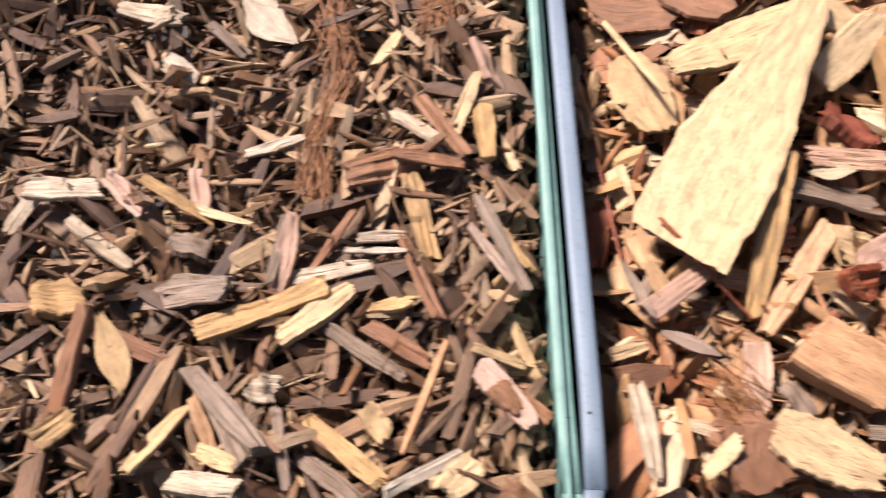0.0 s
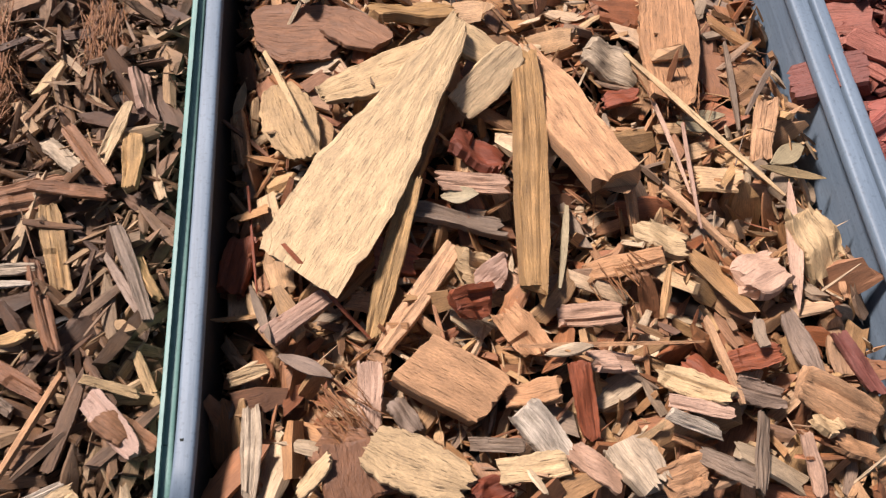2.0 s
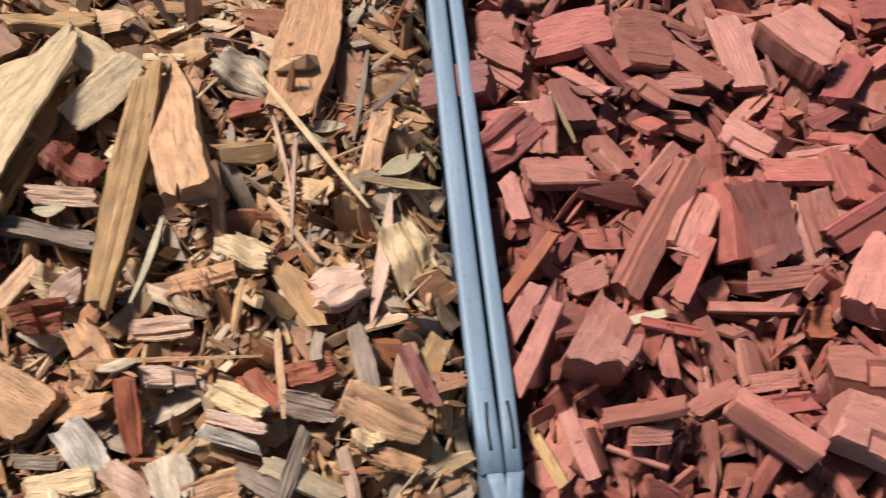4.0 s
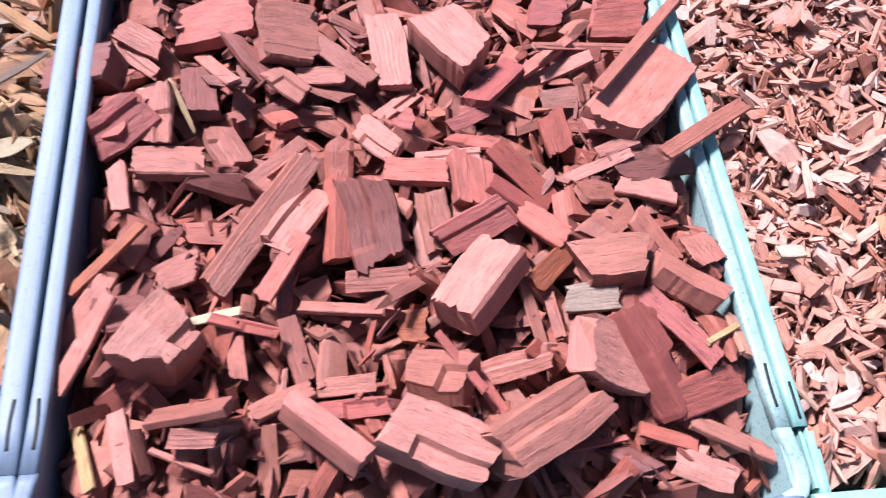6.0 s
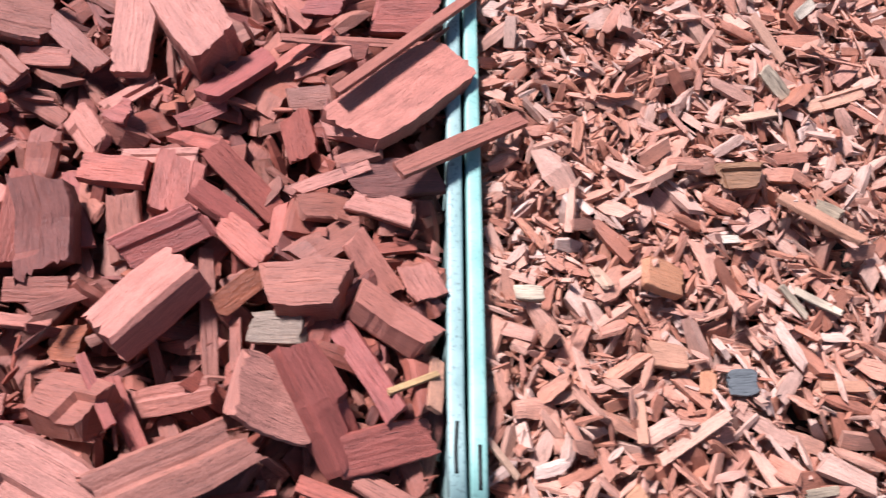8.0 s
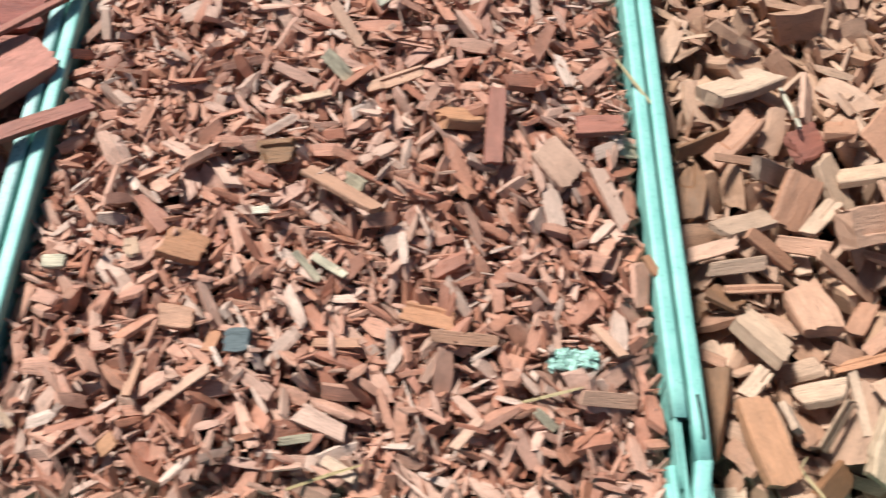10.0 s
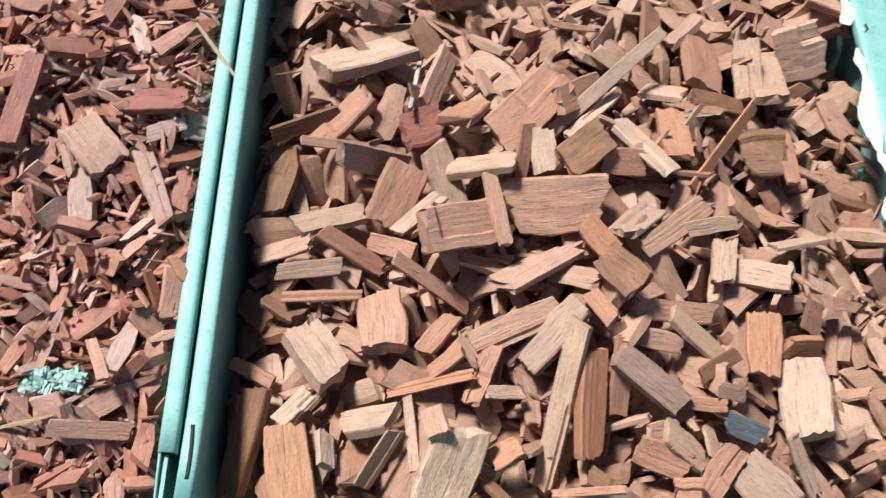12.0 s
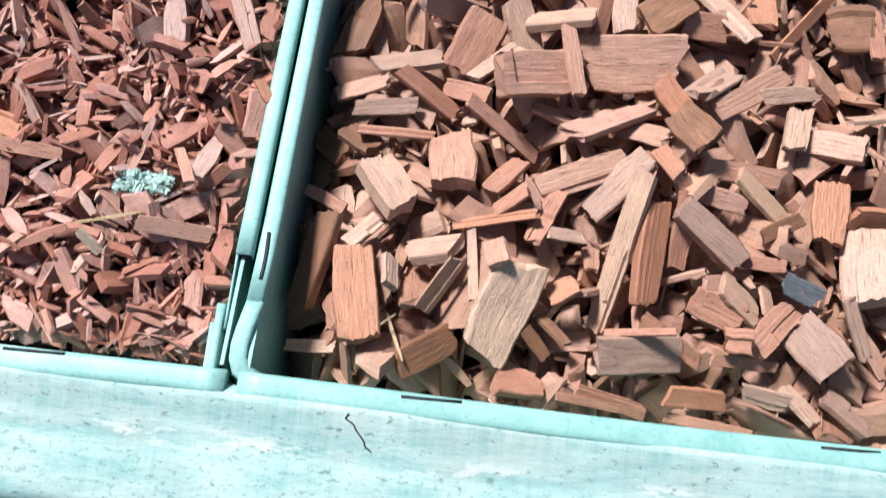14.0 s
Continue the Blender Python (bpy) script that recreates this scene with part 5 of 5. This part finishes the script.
lay(P5, 1.583, 0.268, 39, 0.055, 0.015, "sandclay")
lay(P5, 1.560, 0.271, 41, 0.032, 0.023, "greyclay")
lay(P5, 1.607, 0.270, 12, 0.034, 0.010, "sand")
lay(P5, 1.624, 0.331, 53, 0.083, 0.009, "orangeclay")
lay(P5, 1.569, 0.326, -57, 0.055, 0.020, "sand")
lay(P5, 1.610, 0.245, -102, 0.029, 0.015, "sand")
lay(P5, 1.634, 0.238, -23, 0.034, 0.017, "sandclay")
lay(P5, 1.663, 0.262, 15, 0.038, 0.012, "sand")
lay(P5, 1.496, 0.237, 36, 0.062, 0.021, "blush")
lay(P5, 1.504, 0.195, 46, 0.047, 0.019, "greyclay")
lay(P5, 1.482, 0.199, 26, 0.057, 0.017, "sandclay")
lay(P5, 1.462, 0.169, -113, 0.039, 0.012, "clay")
lay(P5, 1.531, 0.210, -68, 0.027, 0.011, "clay")
lay(P5, 1.577, 0.212, 3, 0.051, 0.013, "clay")
lay(P5, 1.591, 0.195, -34, 0.046, 0.014, "yellowclay")
lay(P5, 1.565, 0.194, -8, 0.029, 0.012, "blush")
lay(P5, 1.630, 0.194, -99, 0.038, 0.021, "orangeclay")
lay(P5, 1.651, 0.162, -96, 0.047, 0.028, "sand", T=.016)
lay(P5, 1.654, 0.194, 5, 0.024, 0.015, "orangeclay")
lay(P5, 1.542, 0.172, -92, 0.046, 0.012, "clay")
lay(P5, 1.557, 0.169, -34, 0.046, 0.016, "greyclay", T=.016)
lay(P5, 1.523, 0.155, -93, 0.057, 0.019, "orangeclay", T=.012)
lay(P5, 1.369, 0.179, -54, 0.039, 0.026, "sand", T=.018)
lay(P5, 1.317, 0.140, -81, 0.045, 0.017, "clay", side=1.0)
lay(P5, 1.333, 0.131, -101, 0.058, 0.018, "brown", side=.7)
lay(P5, 1.333, 0.171, -27, 0.028, 0.008, "clay")
lay(P5, 1.359, 0.148, 48, 0.024, 0.011, "sand")
lay(P5, 1.437, 0.193, 52, 0.029, 0.012, "clay")
lay(P5, 1.441, 0.174, 34, 0.022, 0.011, "clay")
lay(P5, 1.378, 0.125, -84, 0.020, 0.014, "sand")
lay(P5, 1.400, 0.141, 6, 0.030, 0.018, "sand")
lay(P5, 1.475, 0.126, 30, 0.016, 0.014, "orangeclay")
lay(P5, 1.475, 0.160, 7, 0.024, 0.008, "sand")
lay(P5, 1.406, 0.122, 58, 0.036, 0.013, "sand")
lay(P5, 1.441, 0.112, -109, 0.055, 0.031, "pale", T=.018)
lay(P5, 1.435, 0.138, -78, 0.019, 0.013, "sandclay")
lay(P5, 1.423, 0.137, -82, 0.043, 0.006, "sand")
lay(P5, 1.433, 0.162, 12, 0.049, 0.008, "orangeclay")
lay(P5, 1.360, 0.111, -78, 0.053, 0.025, "orangeclay", T=.014, lift=.004)
lay(P5, 1.463, 0.097, -41, 0.021, 0.008, "brown")
lay(P5, 1.472, 0.105, -45, 0.023, 0.008, "brown")
lay(P5, 1.564, 0.141, 19, 0.021, 0.012, "blush")
lay(P5, 1.562, 0.127, -19, 0.028, 0.018, "clay")
lay(P5, 1.574, 0.133, -34, 0.027, 0.016, "sand")
lay(P5, 1.573, 0.108, -4, 0.015, 0.014, "clay")
lay(P5, 1.539, 0.107, -35, 0.040, 0.010, "brown")
lay(P5, 1.520, 0.097, 12, 0.050, 0.022, "greyclay")
lay(P5, 1.518, 0.106, 1, 0.039, 0.005, "clay")
lay(P5, 1.507, 0.154, -101, 0.096, 0.013, "yellowclay", T=.01)
lay(P5, 1.597, 0.121, 51, 0.033, 0.016, "clay")
lay(P5, 1.612, 0.144, -19, 0.021, 0.013, "slate")
lay(P5, 1.622, 0.113, -49, 0.030, 0.026, "greyclay")
lay(P5, 1.640, 0.123, -63, 0.035, 0.009, "greyclay")
lay(P5, 1.590, 0.157, -9, 0.024, 0.008, "clay")
lay(P5, 1.600, 0.180, 32, 0.028, 0.009, "brown")
lay(P5, 1.719, 0.450, -24, 0.042, 0.024, "sandclay", lift=.006)
lay(P5, 1.456, 0.075, 2, 0.026, 0.019, "clay")
lay(P5, 1.402, 0.087, 40, 0.039, 0.018, "brown")
lay(P5, 1.508, 0.070, -5, 0.048, 0.009, "clay")
lay(P5, 1.494, 0.067, -1, 0.039, 0.005, "clay")
lay(P5, 1.556, 0.078, 6, 0.039, 0.012, "orangeclay")
lay(P5, 1.565, 0.063, -5, 0.049, 0.006, "clay")
lay(P5, 1.615, 0.081, -50, 0.025, 0.013, "sand")
lay(P5, 1.642, 0.079, -32, 0.031, 0.016, "greyclay")
lay(P5, 1.593, 0.081, -17, 0.024, 0.012, "greyclay")
lay(P5, 1.337, 0.084, 2, 0.029, 0.008, "sand")
lay(P5, 1.582, 0.100, 5, 0.045, 0.007, "clay")
lay(P5, 1.384, 0.091, -66, 0.034, 0.002, "straw", form="twig")
lay(P5, 1.379, 0.097, 48, 0.015, 0.001, "straw", form="twig")
tuft(P1, -0.101, 0.460, -0.089, 0.373, 0.016, 135, "matted orange-brown bark fibres lying on dark mulch")
tuft(P1, -0.085, 0.383, -0.107, 0.307, 0.012, 120, "matted orange-brown bark fibres lying on dark mulch")
tuft(P1, -0.104, 0.321, -0.098, 0.268, 0.016, 120, "matted orange-brown bark fibres lying on dark mulch")
tuft(P1, -0.029, 0.462, -0.018, 0.385, 0.020, 180, "matted orange-brown bark fibres lying on dark mulch")
tuft(P2, 0.126, 0.160, 0.146, 0.134, 0.020, 45, "matted rust-orange fibres lying on the bark mix")
tuft(P2, 0.368, 0.371, 0.364, 0.334, 0.030, 40, "matted tan fibres at a bark slab's torn end")
tuft(P2, 0.303, 0.230, 0.313, 0.208, 0.030, 26, "thin dry fibres lying on the bark mix")
lichen(P4, 1.239, 0.151, 4, 0.030, 0.012, "crumbly mint green lichen tuft on fine red mulch")

finish(P1, M_DARK, 200, "aged_mulch", "dark splintery aged wood sliver lying on the mulch", "aged mulch slivers", "dark aged brown mulch of splinters and shreds", "wood_sliver", "wood sliver")
finish(P2, M_TAN, 200, "bark_mulch", "tan and rust bark chip lying on the mix", "bark mix chips", "tan and rust bark and wood mix", "bark_chip", "bark chip")
finish(P3, M_RED, 200, "red_mulch", "red dyed wood chip lying on the pile", "red wood chips", "dyed red wood chips heaped in a tray", "red_wood_chip")
finish(P4, M_FINE, 220, "fine_mulch", "small red-brown wood chip lying on fine mulch", "fine red-brown chips", "fine red-brown wood mulch of slivers and crumbs", "fine_wood_chip")
finish(P5, M_BROWN, 200, "brown_mulch", "brown wood chip lying on the pile", "brown wood chips", "chunky brown wood chips heaped in a tray", "brown_wood_chip")

# ---- pebbles in the last tray ----
STONE = paint_mat("pebble_stone", "6E7468", "9AA090", 0.7, 1.0, (60, 60, 60), "565C50")
PEBBLE_BED = wood_mat("stone_grit", ["4A4C44", "5A5C52"], dirt=0.4)
bed(SPLITS[5], SPLITS[6], 0.020, lambda x, y: 0.795 + 0 * x, PEBBLE_BED, "stone_grit", "grey-green stone grit packed under pebbles")
rng = np.random.default_rng(77)
stone_meshes = []
for i in range(10):
    bm = bmesh.new()
    bmesh.ops.create_icosphere(bm, subdivisions=3, radius=1)
    sx, sy, sz = rng.uniform(.9, 1.3), rng.uniform(.7, 1), rng.uniform(.5, .75)
    for v in bm.verts:
        n = 1 + 0.16 * noise.noise(v.co * 1.3 + Vector((i * 7, 0, 0))) + 0.04 * noise.noise(v.co * 4 + Vector((0, i * 5, 0)))
        v.co = Vector((v.co.x * sx, v.co.y * sy, v.co.z * sz)) * n
    for f in bm.faces:
        f.smooth = True
    me = bpy.data.meshes.new("pebble")
    bm.to_mesh(me); bm.free()
    me.materials.append(STONE)
    stone_meshes.append(me)
for layer, z in ((0, 0.780), (1, 0.793)):
    for gx in np.arange(1.775, 1.87, 0.021):
        for gy in np.arange(0.085, 0.62, 0.021):
            size = rng.uniform(.0085, .0125)
            ob = new("pebble", stone_meshes[rng.integers(10)])
            ob.location = (gx + rng.uniform(-.005, .005) + layer * .009, gy + rng.uniform(-.005, .005) + layer * .009, z + rng.uniform(-.002, .004))
            ob.rotation_euler = (rng.uniform(-.4, .4), rng.uniform(-.4, .4), rng.uniform(0, 6.28))
            ob.scale = (size, size, size)
            tagged(ob, "smooth grey-green pebble in the last tray", "pebble", "pebbles in the tray")
